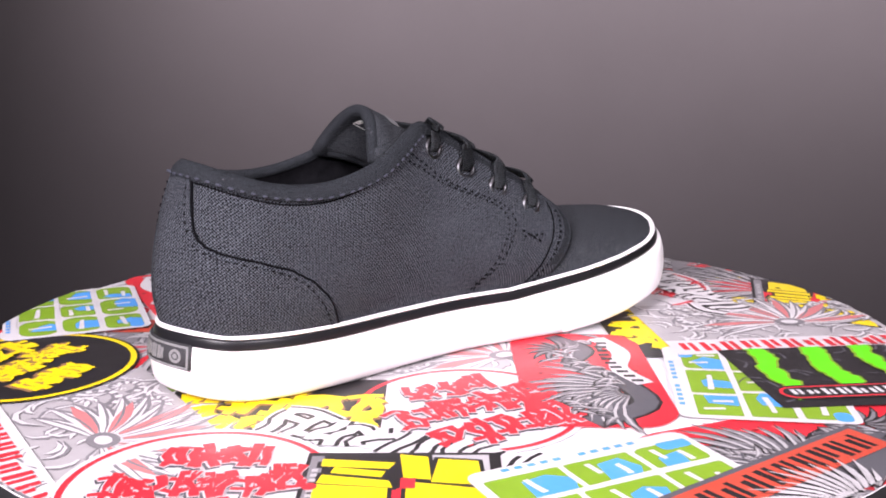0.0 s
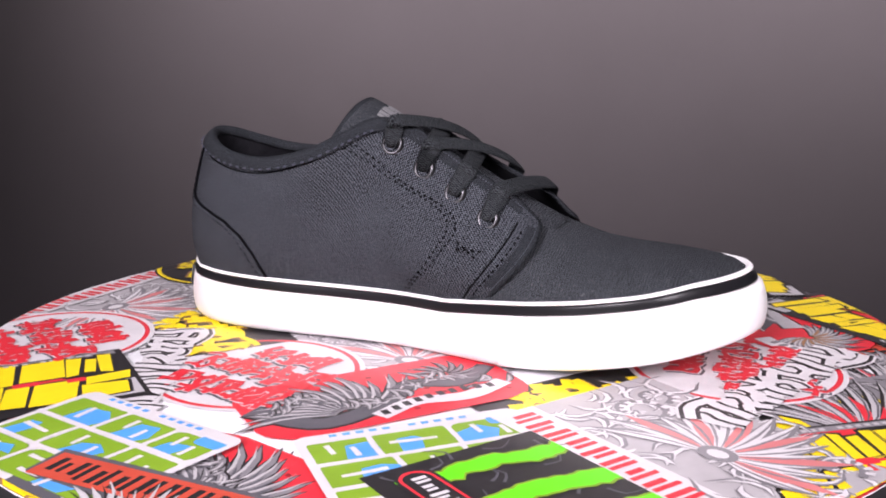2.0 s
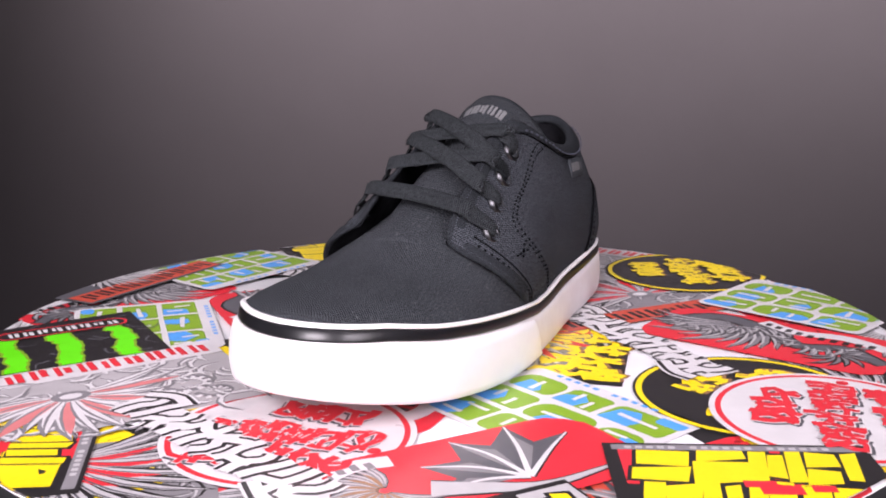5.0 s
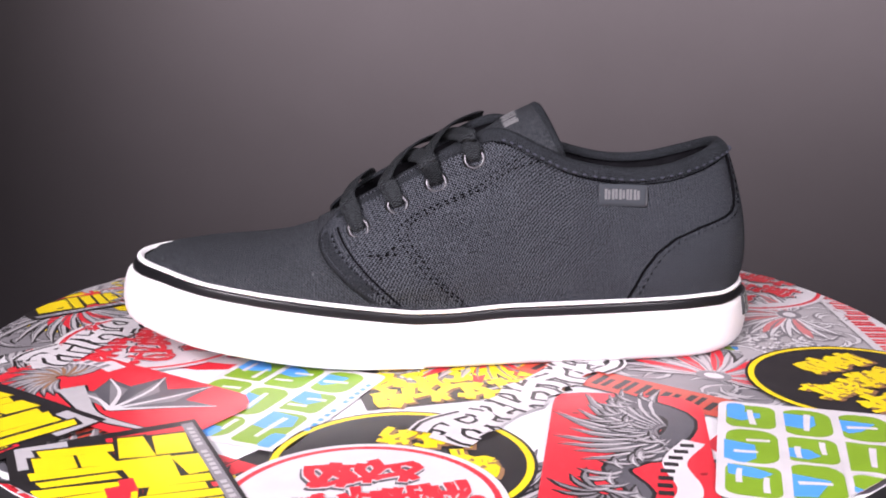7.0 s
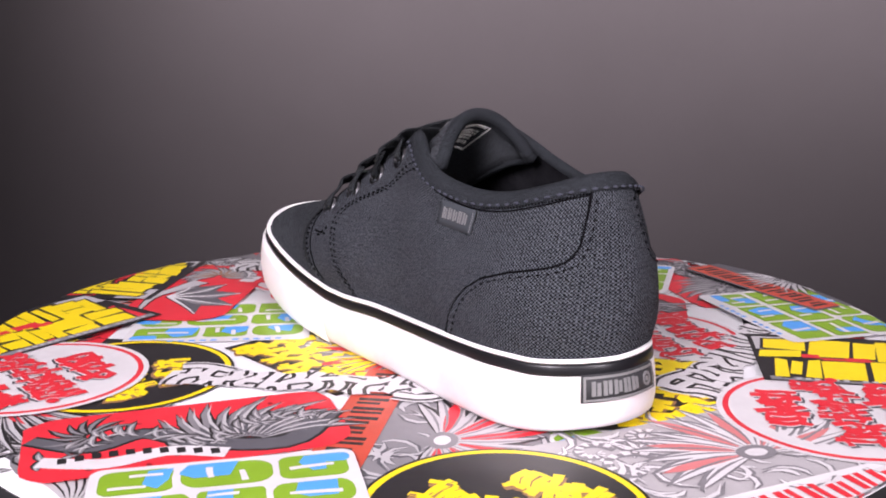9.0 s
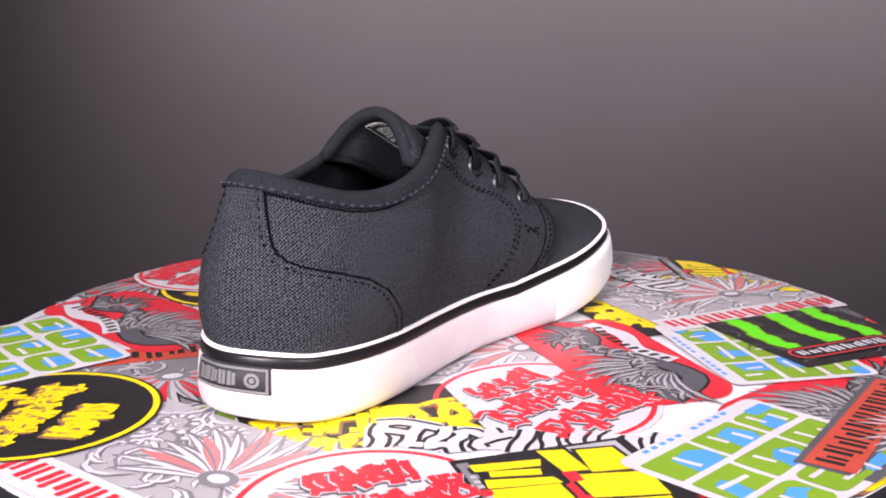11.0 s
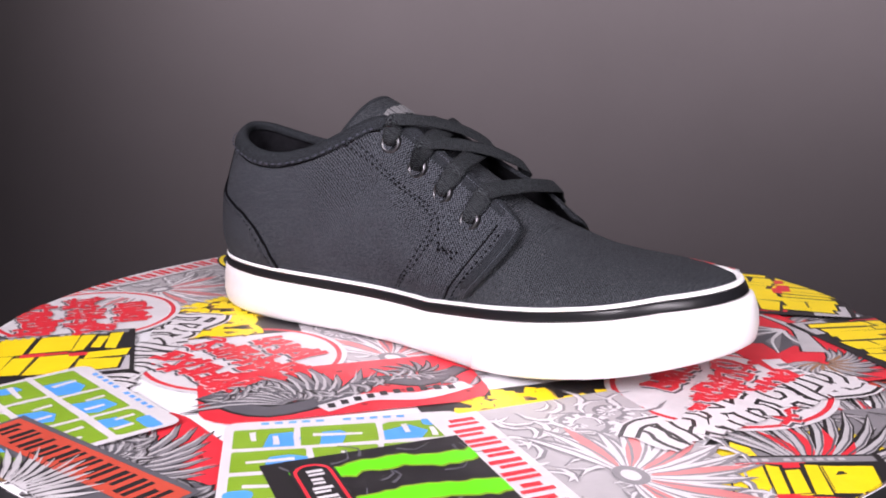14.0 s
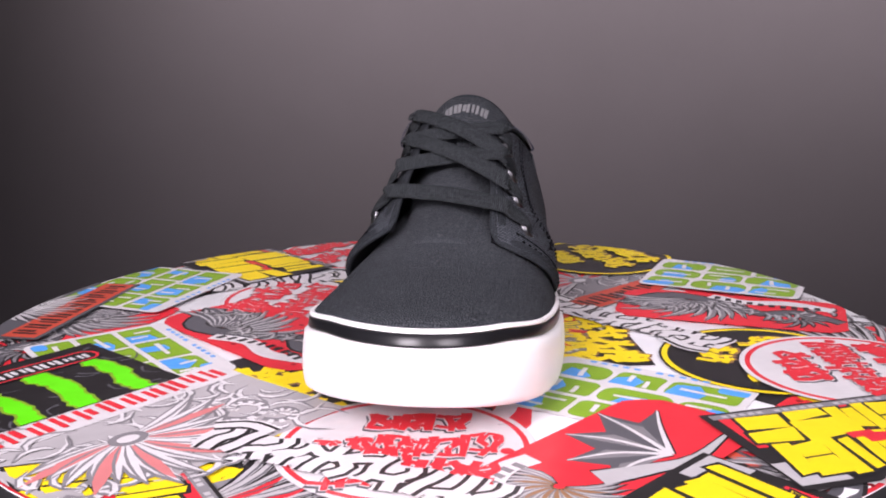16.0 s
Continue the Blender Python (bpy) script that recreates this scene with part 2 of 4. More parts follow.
PIPE, TAPE = 0.0017, 0.0063     # heights below the wall's top where the piping and the stripe end
bm = bmesh.new()
rows = []
for i in range(NP):
    x, y = plan[i]
    lo = sole_low(x)
    inner = lambda d, z: (x - outward[i][0] * d, y - outward[i][1] * d, z)
    rows.append([inner(0.022, lo + 0.0006), inner(0.0045, lo), inner(0.0022, lo + 0.0006)] + [wall(i, f) for f in (0.07, 0.14, 0.25, 0.4, 0.55, 0.66)]
                + [wall_abs(i, TAPE + 0.0006), wall_abs(i, TAPE - 0.0003, -0.0012), inner(0.010, wall_abs(i, TAPE)[2] - 0.0005)])
grid(bm, rows, True)
bm.faces.new([bm.verts.new(r[0]) for r in rows])
sole = part("outsole", bm, RUBBER_DULL, shoe, "thick white vulcanised rubber sole")
bm = band(lambda i: [wall_abs(i, TAPE - 0.0001, -0.0014), wall_abs(i, TAPE - 0.0003, 0.0), wall_abs(i, TAPE - 0.0010, 0.00025), wall_abs(i, PIPE + 0.0010, 0.00025), wall_abs(i, PIPE + 0.0003, 0.0001), wall_abs(i, PIPE + 0.0001, -0.0014)])
part("foxing_stripe", bm, STRIPE, shoe, "glossy black rubber stripe round the sole")
bm = band(lambda i: [wall_abs(i, PIPE, -0.0014), wall_abs(i, PIPE - 0.0001, 0.0002), wall_abs(i, PIPE - 0.0006, 0.0005), wall_abs(i, 0.0008, 0.0005), wall_abs(i, 0.0002, 0.0002), wall_abs(i, 0.0001, -0.0010), wall_abs(i, 0.0016, -0.0030)])
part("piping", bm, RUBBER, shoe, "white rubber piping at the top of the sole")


def toe_strip():
    """The second layer of rubber wrapped round the toe, with its slanting ends."""
    n0 = min(range(NP // 2), key=lambda i: abs(plan[i][0] - 0.016))
    n1 = min(range(NP // 2, NP), key=lambda i: abs(plan[i][0] - 0.044))
    idx = list(range(n1 - NP, n0 + 1))
    bm = bmesh.new()
    rows = []
    for a, i in enumerate(idx):
        edge = min(a, len(idx) - 1 - a)
        out = 0.0014 * smooth01(edge / 1.2)
        rows.append([wall(i, 0.03, 0.0001), wall(i, 0.07, out), wall(i, 0.14, out), wall(i, 0.3, out), wall(i, 0.5, out), wall(i, 0.64, out), wall_abs(i, TAPE + 0.0012, out), wall_abs(i, TAPE + 0.0004, -0.0003)])
    slant = 0.015
    for a in range(6):
        f = 1 - a / 6
        for row, sgn in ((rows[a], 1), (rows[-1 - a], -1)):
            for j, p in enumerate(row):
                k = 1 - j / 7
                row[j] = (p[0] - slant * (k - 0.5) * f * (1 if sgn < 0 else 0.15), p[1], p[2])
    grid(bm, rows)
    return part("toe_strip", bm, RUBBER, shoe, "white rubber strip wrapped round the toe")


toe_strip()


def base(i, inset=0.0014, drop=0.004):
    """Where the upper meets the sole, just inside its top edge."""
    x, y = plan[i]
    d = lean(x) + inset - 0.001 - 0.0010 * smooth01((x - 0.06) / 0.04)
    return np.array((x - outward[i][0] * d, y - outward[i][1] * d, sole_top(x, y) - drop))


def base_at(x, left):
    half = range(0, NP // 2) if left else range(NP // 2, NP)
    return base(min(half, key=lambda i: abs(plan[i][0] - x)), 0.0024)


# Quarters: one strip from the throat on the inner side, round the heel, to the throat on the outer side.
TOP_R = [(0.0535, -0.0235, 0.0635), (0.0420, -0.0225, 0.0718), (0.0230, -0.0210, 0.0823), (0.0040, -0.0190, 0.0926), (-0.0140, -0.0175, 0.1025), (-0.0270, -0.0225, 0.1050),
         (-0.0410, -0.0290, 0.0985), (-0.0575, -0.0335, 0.0905), (-0.0800, -0.0340, 0.0850), (-0.1000, -0.0315, 0.0852), (-0.1170, -0.0255, 0.0895), (-0.1282, -0.0150, 0.0940)]
TOP_L = [(0.0550, 0.0245, 0.0595), (0.0450, 0.0230, 0.0690), (0.0260, 0.0210, 0.0790), (0.0070, 0.0185, 0.0890), (-0.0110, 0.0170, 0.0985), (-0.0250, 0.0205, 0.1025),
         (-0.0420, 0.0265, 0.0955), (-0.0570, 0.0285, 0.0890), (-0.0800, 0.0262, 0.0850), (-0.1000, 0.0225, 0.0858), (-0.1165, 0.0160, 0.0900), (-0.1280, 0.0065, 0.0943)]
BASE_R = [0.027, 0.012, -0.003, -0.016, -0.029, -0.041, -0.055, -0.070, -0.088, -0.105, -0.1215, -0.1345]
BASE_L = [0.022, 0.009, -0.005, -0.018, -0.030, -0.042, -0.056, -0.070, -0.088, -0.105, -0.1215, -0.1345]
heel_i = min(range(NP), key=lambda i: plan[i][0])
top_ctrl = [(x, y - 0.0014, z) for x, y, z in TOP_R + [(-0.1320, -0.0040, 0.0955)] + TOP_L[::-1]]
base_ctrl = [tuple(base_at(x, False)) for x in BASE_R] + [tuple(base(heel_i, 0.0024))] + [tuple(base_at(x, True)) for x in BASE_L[::-1]]
NQ, NS = 193, 25
top_edge, base_edge = spline(top_ctrl, NQ), spline(base_ctrl, NQ)
for k in range(NQ):       # keep the foot of the strip on the sole's curve
    i = min(range(NP), key=lambda n: (plan[n][0] - base_edge[k][0]) ** 2 + (plan[n][1] - base_edge[k][1]) ** 2)
    base_edge[k][2] = sole_top(*plan[i]) - 0.004
MID = (NQ - 1) / 2
along_len = np.concatenate([[0], np.cumsum(np.linalg.norm(np.diff((top_edge + base_edge) / 2, axis=0), axis=1))])


def quarter(q, s, out=0.0):
    """A point of the quarters: q from 0 to NQ - 1 along the strip, s from foot to top edge."""
    k = int(min(max(math.floor(q), 0), NQ - 2))
    f = q - k
    b = base_edge[k] * (1 - f) + base_edge[k + 1] * f
    t = top_edge[k] * (1 - f) + top_edge[k + 1] * f
    along = top_edge[min(k + 3, NQ - 1)] - top_edge[max(k - 3, 0)] + base_edge[min(k + 3, NQ - 1)] - base_edge[max(k - 3, 0)]
    n = np.cross(along, t - b)
    n /= np.linalg.norm(n)
    front = max(0.0, abs(q - MID) / MID)           # 0 at the heel, 1 at the throat
    swell = 0.0050 + 0.0065 * smooth01((front - 0.45) / 0.45)
    shape = 4 * s * (1 - s) * (1.25 - 0.5 * s)
    shape *= 0.35 + 0.65 * smooth01(s / 0.2)
    out *= 0.3 + 0.7 * smooth01(s / 0.1)
    p = b * (1 - s) + t * s - n * (swell * shape + out)
    p[0] += 0.010 * 4 * s * (1 - s) * smooth01((front - 0.8) / 0.2)    # the front edge bows forward
    return p


def panel(name, q0, q1, s0, s1, out, mat, nq, ns, parent=shoe, label="", skirt=True, qs=None):
    """A patch over the quarters, proud of them by out; s0 and s1 are functions of q."""
    bm = bmesh.new()
    rows, uv = [], []
    for q in qs if qs is not None else np.linspace(q0, q1, nq + 1):
        lo, hi = s0(q), s1(q)
        ss = [lo + (hi - lo) * b / ns for b in range(ns + 1)]
        row = [quarter(q, s, out) for s in ss]
        if skirt:
            row = [quarter(q, lo, -0.0004)] + row + [quarter(q, hi, -0.0004)]
            ss = [lo] + ss + [hi]
        rows.append(row)
        k = min(int(q), NQ - 1)
        uv.append([(float(np.interp(q, np.arange(NQ), along_len)), s * 0.066) for s in ss])
    if skirt:
        rows = [[quarter(q0, u[1] / 0.066, -0.0004) for u in uv[0]]] + rows + [[quarter(q1, u[1] / 0.066, -0.0004) for u in uv[-1]]]
        uv = [uv[0]] + uv + [uv[-1]]
    grid(bm, rows, False, uv)
    return part(name, bm, mat, parent, label)


panel("quarter", 0, NQ - 1, lambda q: 0.0, lambda q: 1.0, 0.0, CANVAS, NQ - 1, NS, label="charcoal canvas quarter of the upper", skirt=False)
panel("lining", 0, NQ - 1, lambda q: 0.02, lambda q: 1.0, -0.0032, LINING, (NQ - 1) // 2, 14, label="black padded lining", skirt=False)


def counter_top(q):
    d = abs(q - MID) / MID
    return float(np.interp(d, (0, 0.058, 0.061, 0.064, 0.068, 0.076, 0.092, 0.118, 0.195, 0.250, 0.292, 0.325, 0.350, 0.366), (0.93, 0.93, 0.84, 0.74, 0.655, 0.600, 0.563, 0.542, 0.517, 0.475, 0.385, 0.25, 0.10, 0.0)))


side_d = np.concatenate([np.linspace(0, 0.053, 8), np.linspace(0.055, 0.080, 26), np.linspace(0.085, 0.285, 30), np.linspace(0.290, 0.366, 30)])
counter_qs = [MID - d * MID for d in side_d[::-1]] + [MID + d * MID for d in side_d[1:]]
panel("heel_counter", counter_qs[0], counter_qs[-1], lambda q: 0.0, counter_top, 0.0013, CANVAS, 0, 18, label="canvas heel counter panel", qs=counter_qs)
for sgn in (-1, 1):
    ds = np.concatenate([np.linspace(0.058, 0.082, 40), np.linspace(0.085, 0.366, 90)])
    bm = bmesh.new()
    tube(bm, [quarter(MID + sgn * d * MID, counter_top(MID + sgn * d * MID), 0.0006) for d in ds], 0.0008, 6)
    # the raised cord is coloured black to include the shadow line along it
    part("counter_piping", bm, DARK_THREAD_AND_SHADE, shoe, "corded edge of the heel counter, blackened for its shadow line")


def cord(name, qs, radius, mat, parent=shoe, label="", flat=1.0, out=0.0):
    bm = bmesh.new()
    tube(bm, [quarter(q, s, out) for q, s in qs], radius, 8, flat=flat)
    return part(name, bm, mat, parent, label)


# folded binding over the collar and the throat edge, down the front edge
edge_q = [(0, s) for s in np.linspace(0.02, 0.93, 26)] + [(0.6, 0.975)] + [(q, 1.0) for q in np.linspace(3, NQ - 4, 170)] + [(NQ - 1.6, 0.975)] + [(NQ - 1, s) for s in np.linspace(0.93, 0.02, 26)]
bm = bmesh.new()
rows, uv = [], []
run = 0.0
centre = [quarter(q, s, -0.0012) for q, s in edge_q]
ins, outs = [], []
for a, (q, s) in enumerate(edge_q):
    tan = (Vector(centre[min(a + 2, len(centre) - 1)]) - Vector(centre[max(a - 2, 0)])).normalized()
    low = min(s, 0.98)
    out = (Vector(quarter(q, low, 0.002)) - Vector(quarter(q, low, 0.0))).normalized()
    down = Vector(quarter(q, max(0.0, low - 0.15), 0)) - Vector(quarter(q, low, 0))
    back = Vector(quarter(q + (4 if q < MID else -4), low, 0)) - Vector(quarter(q, low, 0))
    inn = back if q < 0.5 or q > NQ - 1.5 else down
    inn = inn - tan * inn.dot(tan)
    ins.append(inn.normalized())
    outs.append(out)
for a, (q, s) in enumerate(edge_q):
    here = Vector(centre[a])
    near = range(max(0, a - 5), min(len(ins), a + 6))
    inn = sum((ins[k] for k in near), Vector()).normalized()
    nrm = sum((outs[k] for k in near), Vector()).normalized()
    collar = smooth01((0.80 - abs(q - MID) / MID) / 0.30)
    deep = 0.0042 + 0.0009 * collar
    bulge = 0.0012 + 0.0009 * collar
    ring = []
    for ang in np.linspace(0, math.pi, 11):
        c = math.cos(ang)
        ring.append(here + inn * (deep * abs(c) * (1.0 if c > 0 else 0.45)) + nrm * (bulge * (1.35 if c > 0 else -1.6) * (1 - (1 - abs(c)) ** 2.2)) - inn * (0.0018 * math.sin(ang)))
    rows.append(ring)
    run += 0.0 if a == 0 else (here - Vector(centre[a - 1])).length
    uv.append([(run, 0.0011 * j) for j in range(11)])
grid(bm, rows, False, uv)
part("edge_binding", bm, BINDING, shoe, "folded black tape binding along collar and throat")


def stitches(name, qs, gap=0.0034, size=0.00050, parent=shoe, label="", out=0.0004, mat=THREAD):
    """A row of short threads along a path of (q, s) on the quarters."""
    path = [Vector(quarter(q, s, out)) for q, s in spline(qs, 160)]
    bm = bmesh.new()
    run, nxt, on = 0.0, 0.0, None
    for a in range(1, len(path)):
        step = (path[a] - path[a - 1]).length
        run += step
        if on is None and run >= nxt:
            on, start = path[a], run
        elif on is not None and run - start >= gap * 0.62:
            d = path[a] - on
            if d.length > 1e-5:
                m = Matrix.Translation((path[a] + on) / 2) @ d.to_track_quat("X", "Z").to_matrix().to_4x4() @ Matrix.Diagonal((d.length / 2, size, size, 1))
                bmesh.ops.create_icosphere(bm, subdivisions=1, radius=1, matrix=m)
            nxt, on = run + gap * 0.38, None
    return part(name, bm, mat, parent, label)


qR = lambda d: MID - d * MID      # inner side, d = 0 heel, 1 throat front
qL = lambda d: MID + d * MID
for qs in (qR, qL):
    stitches("collar_stitching", [(qs(d), s) for d, s in ((0.0, 0.945), (0.1, 0.943), (0.25, 0.934), (0.4, 0.930), (0.52, 0.938), (0.60, 0.948))], size=0.00060, out=0.0027, label="row of collar stitches")
    row = ((0.515, 0.94), (0.59, 0.80), (0.68, 0.715), (0.79, 0.71), (0.838, 0.675), (0.856, 0.58), (0.853, 0.44), (0.840, 0.26), (0.80, 0.06))
    for off in (0.0, 0.012):
        stitches("eyestay_stitching", [(qs(d - off * 1.1), s - off * 1.6) for d, s in row], 0.0024, 0.00050, label="double row of stitches behind the eyelets", mat=DARK_THREAD_AND_SHADE, out=0.0003)
    stitches("front_edge_stitching", [(qs(0.965), s) for s in np.linspace(0.08, 0.80, 7)], 0.0029, 0.0006, label="stitches along the front edge", mat=DARK_THREAD_AND_SHADE, out=0.0002)
    stitches("counter_stitching", [(qs(d), s) for d, s in ((0.048, 0.90), (0.052, 0.72), (0.064, 0.58), (0.085, 0.535), (0.118, 0.512), (0.192, 0.487), (0.243, 0.447), (0.280, 0.365), (0.310, 0.235), (0.335, 0.09), (0.345, 0.04))], 0.0026, 0.00042, out=0.0015, label="stitches along the heel counter", mat=DARK_THREAD_AND_SHADE)
    for a, b in (((0.868, 0.52), (0.915, 0.43)), ((0.917, 0.50), (0.865, 0.455))):
        stitches("cross_stitch", [(qs(a[0]), a[1]), (qs(b[0]), b[1])], 0.0034, 0.0006, out=0.0009, label="small stitched cross below the eyelets", mat=DARK_THREAD_AND_SHADE)


    # thin black cords stand in for the shade in the seam grooves
    seam = [(qs(d), 1 - (0.0061 + 0.0003 * math.sin(d * 9)) / np.linalg.norm(quarter(qs(d), 1.0) - quarter(qs(d), 0.0))) for d in np.linspace(0.0, 0.60, 60)]
    cord("collar_seam_shade", seam, 0.0004, DARK_THREAD_AND_SHADE, label="black line for the shade in the seam below the collar binding", out=-0.0001)
    cord("front_seam_shade", [(qs(0.945), v) for v in np.linspace(0.03, 0.84, 30)], 0.0005, DARK_THREAD_AND_SHADE, label="black line for the shade in the seam behind the front edge", out=-0.0001)


# Vamp: the toe's dome, running back under the quarters
def vamp(name):
    bm = bmesh.new()
    rows, uv = [], []
    ny = 33
    tip = float(base(0)[0]) - 0.0003
    xs = [tip - 0.152 * (1 - math.cos(a)) for a in np.linspace(0.0, math.pi / 2 * 0.985, 46)]
    for x in xs:
        li = min(range(NP // 2), key=lambda i: abs(base(i)[0] - x))
        ri = min(range(NP // 2, NP), key=lambda i: abs(base(i)[0] - x))
        a, b = base(ri), base(li)
        if x > tip - 0.0006:
            a = b = (base(0) + base(NP - 1)) / 2
        top = bend(x, (-0.02, 0.02, 0.055, 0.075, 0.09, 0.11, 0.128, 0.136, 0.140), (0.086, 0.073, 0.0595, 0.0530, 0.0510, 0.0497, 0.0480, 0.0462, 0.0430))
        row = []
        for j in range(ny):
            c = -math.cos(math.pi * j / (ny - 1))
            h = (1 - abs(c) ** 2.3) ** 0.62
            y = (a[1] + b[1]) / 2 + (b[1] - a[1]) / 2 * c
            row.append((x, y, (a[2] + b[2]) / 2 + max(0.001, top - (a[2] + b[2]) / 2) * h))
        rows.append(row)
        run = np.concatenate([[0], np.cumsum(np.linalg.norm(np.diff(np.array(row), axis=0), axis=1))])
        uv.append([(x, v - run[ny // 2]) for v in run])
    grid(bm, rows, False, uv)
    return part(name, bm, SUEDE, shoe, "black textile vamp over the toe")


vamp("vamp")


def tongue():
    bm = bmesh.new()
    rows, uv = [], []
    line = spline([(0.058, 0.0600), (0.035, 0.0715), (0.010, 0.0850), (-0.015, 0.0985), (-0.032, 0.1085), (-0.0425, 0.1135)], 30)
    for a, (x, z) in enumerate(line):
        f = a / 29
        w = bend(f, (0, 0.5, 0.8, 0.93, 1.0), (0.017, 0.0185, 0.0200, 0.0240, 0.0225))
        row = []
        for j in range(21):
            c = -1 + j / 10
            row.append((x - 0.009 * c * c * f * f, c * w - 0.001, z - 0.016 * abs(c) ** 2.2 * (0.5 + 0.7 * f) - 0.0025))
        rows.append(row)
        uv.append([(f * 0.11, c * 0.03) for c in np.linspace(-1, 1, 21)])
    grid(bm, rows, False, uv)
    ob = part("tongue", bm, SUEDE, shoe, "padded black textile tongue")
    mod = ob.modifiers.new("pad", "SOLIDIFY")
    mod.thickness, mod.offset = 0.0055, 0
    rim = [rows[a][0] for a in range(12, 30)] + [rows[-1][j] for j in range(1, 20)] + [rows[a][20] for a in range(29, 11, -1)]
    bm = bmesh.new()
    tube(bm, rim, 0.0030, 8)
    part("tongue_binding", bm, BINDING, ob, "rolled edge of the tongue")
    return ob, rows


the_tongue, tongue_rows = tongue()

# insole that closes the inside
bm = bmesh.new()
rows = []
for i in range(0, NP, 3):
    b = base(i, 0.003, 0.006)
    rows.append([tuple(b), (b[0] * 0.5 - 0.01, b[1] * 0.5, 0.022), (-0.005 + b[0] * 0.02, b[1] * 0.02, 0.022)])
grid(bm, rows, True)
part("insole", bm, LINING, shoe, "black textile insole")


# eyelets
EY_R = [(-0.0193, -0.0251, 0.0949), (-0.0017, -0.0285, 0.0837), (0.0156, -0.0312, 0.0740), (0.0336, -0.0324, 0.0642)]
EY_L = [(-0.0138, 0.0251, 0.0902), (0.0033, 0.0271, 0.0809), (0.0207, 0.0298, 0.0716), (0.0383, 0.0325, 0.0614)]


def near_quarter(p, q0, q1):
    best = None
    for q in np.linspace(q0, q1, 70):
        for s in np.linspace(0.55, 0.98, 30):
            c = quarter(q, s)
            d = (c[0] - p[0]) ** 2 + (c[2] - p[2]) ** 2
            if best is None or d < best[0]:
                best = (d, q, s)
    q, s = best[1:]
    c, o = Vector(quarter(q, s)), Vector(quarter(q, s, 0.001))
    return c, (o - c).normalized(), q, s


def eyelet(c, n):
    bm = bmesh.new()
    m = Matrix.Translation(c) @ n.to_track_quat("Z", "Y").to_matrix().to_4x4()
    rows = [[m @ Vector((r * math.cos(w), r * math.sin(w), z)) for r, z in ((0.0033, -0.0015), (0.0033, 0.0006), (0.0039, 0.0015), (0.0049, 0.0012), (0.0055, 0.0002), (0.0055, -0.0008))] for w in [2 * math.pi * k / 24 for k in range(24)]]
    grid(bm, rows, True)
    ob = part("eyelet", bm, EYELET, shoe, "dark metal eyelet ring")
    bm = bmesh.new()
    bmesh.ops.create_circle(bm, cap_ends=True, segments=20, radius=0.0034, matrix=m @ pose(0, 0, 0.0003))
    part("hole", bm, LINING, ob)
    return ob


eyes_r = [near_quarter(p, 0, MID * 0.5) for p in EY_R]
eyes_l = [near_quarter(p, MID * 1.5, NQ - 1) for p in EY_L]
for c, n, *_ in eyes_r + eyes_l:
    eyelet(c, n)


def ribbon(path, width, thick, ups):
    """A flat lace with a woven rounded section."""
    bm = bmesh.new()
    rows, uv, run = [], [], 0.0
    for i, p in enumerate(path):
        p = Vector(p)
        tan = (Vector(path[min(i + 1, len(path) - 1)]) - Vector(path[max(i - 1, 0)])).normalized()
        open_out = smooth01(min(i, len(path) - 1 - i) / (len(path) * 0.24))      # gathered where it leaves the eyelet
        wide, fat = width * (0.44 + 0.56 * open_out), thick * (1.9 - 0.9 * open_out)
        up = Vector(ups[i]).normalized()
        side = tan.cross(up).normalized()
        up = side.cross(tan)
        rows.append([p + side * (wide / 2 * math.copysign(abs(math.cos(w)) ** 0.7, math.cos(w))) + up * (fat / 2 * math.copysign(abs(math.sin(w)) ** 0.7, math.sin(w))) for w in [2 * math.pi * k / 12 for k in range(13)]])
        run += 0 if i == 0 else (p - Vector(path[i - 1])).length
        uv.append([(run, width * k / 12) for k in range(13)])
    grid(bm, rows, False, uv)
    return bm


laces = []


def lace(a, b, lift=0.006, width=0.0088):
    """A lace out of eyelet a, over the throat's edge, across, and into eyelet b."""
    top = Vector((0.62, 0, 0.78)).normalized()

    def over(e):
        c, n, q, s = e
        on = lambda f, h: Vector(quarter(q, s + (1 - s) * f, h))
        return [c - n * 0.004, c + n * 0.0010, on(0.30, 0.0030), on(0.75, 0.0032), Vector(quarter(q, 1.0, 0.0036)) + top * 0.0012]

    pa, pb = over(a), over(b)
    ea, eb = pa[-1], pb[-1]
    mids = [ea.lerp(eb, f) + top * (lift * 4 * f * (1 - f)) for f in (0.25, 0.5, 0.75)]
    path = spline(pa + mids + pb[::-1], 61)
    ups = []
    for i in range(61):
        f = i / 60
        ups.append(a[1].lerp(top, smooth01(f / 0.42)) if f < 0.5 else top.lerp(b[1], smooth01((f - 0.58) / 0.42)))
    return ribbon(path, width, 0.0015, ups)


lace_thing = part("laces", lace(eyes_r[3], eyes_l[3], 0.0024), LACE, shoe, "flat black cotton laces")
for a, b, lift in ((eyes_r[2], eyes_l[1], 0.0016), (eyes_r[1], eyes_l[2], 0.0042), (eyes_r[1], eyes_l[0], 0.0016), (eyes_r[0], eyes_l[1], 0.0046)):
    part("lace_strand", lace(a, b, lift), LACE, lace_thing)


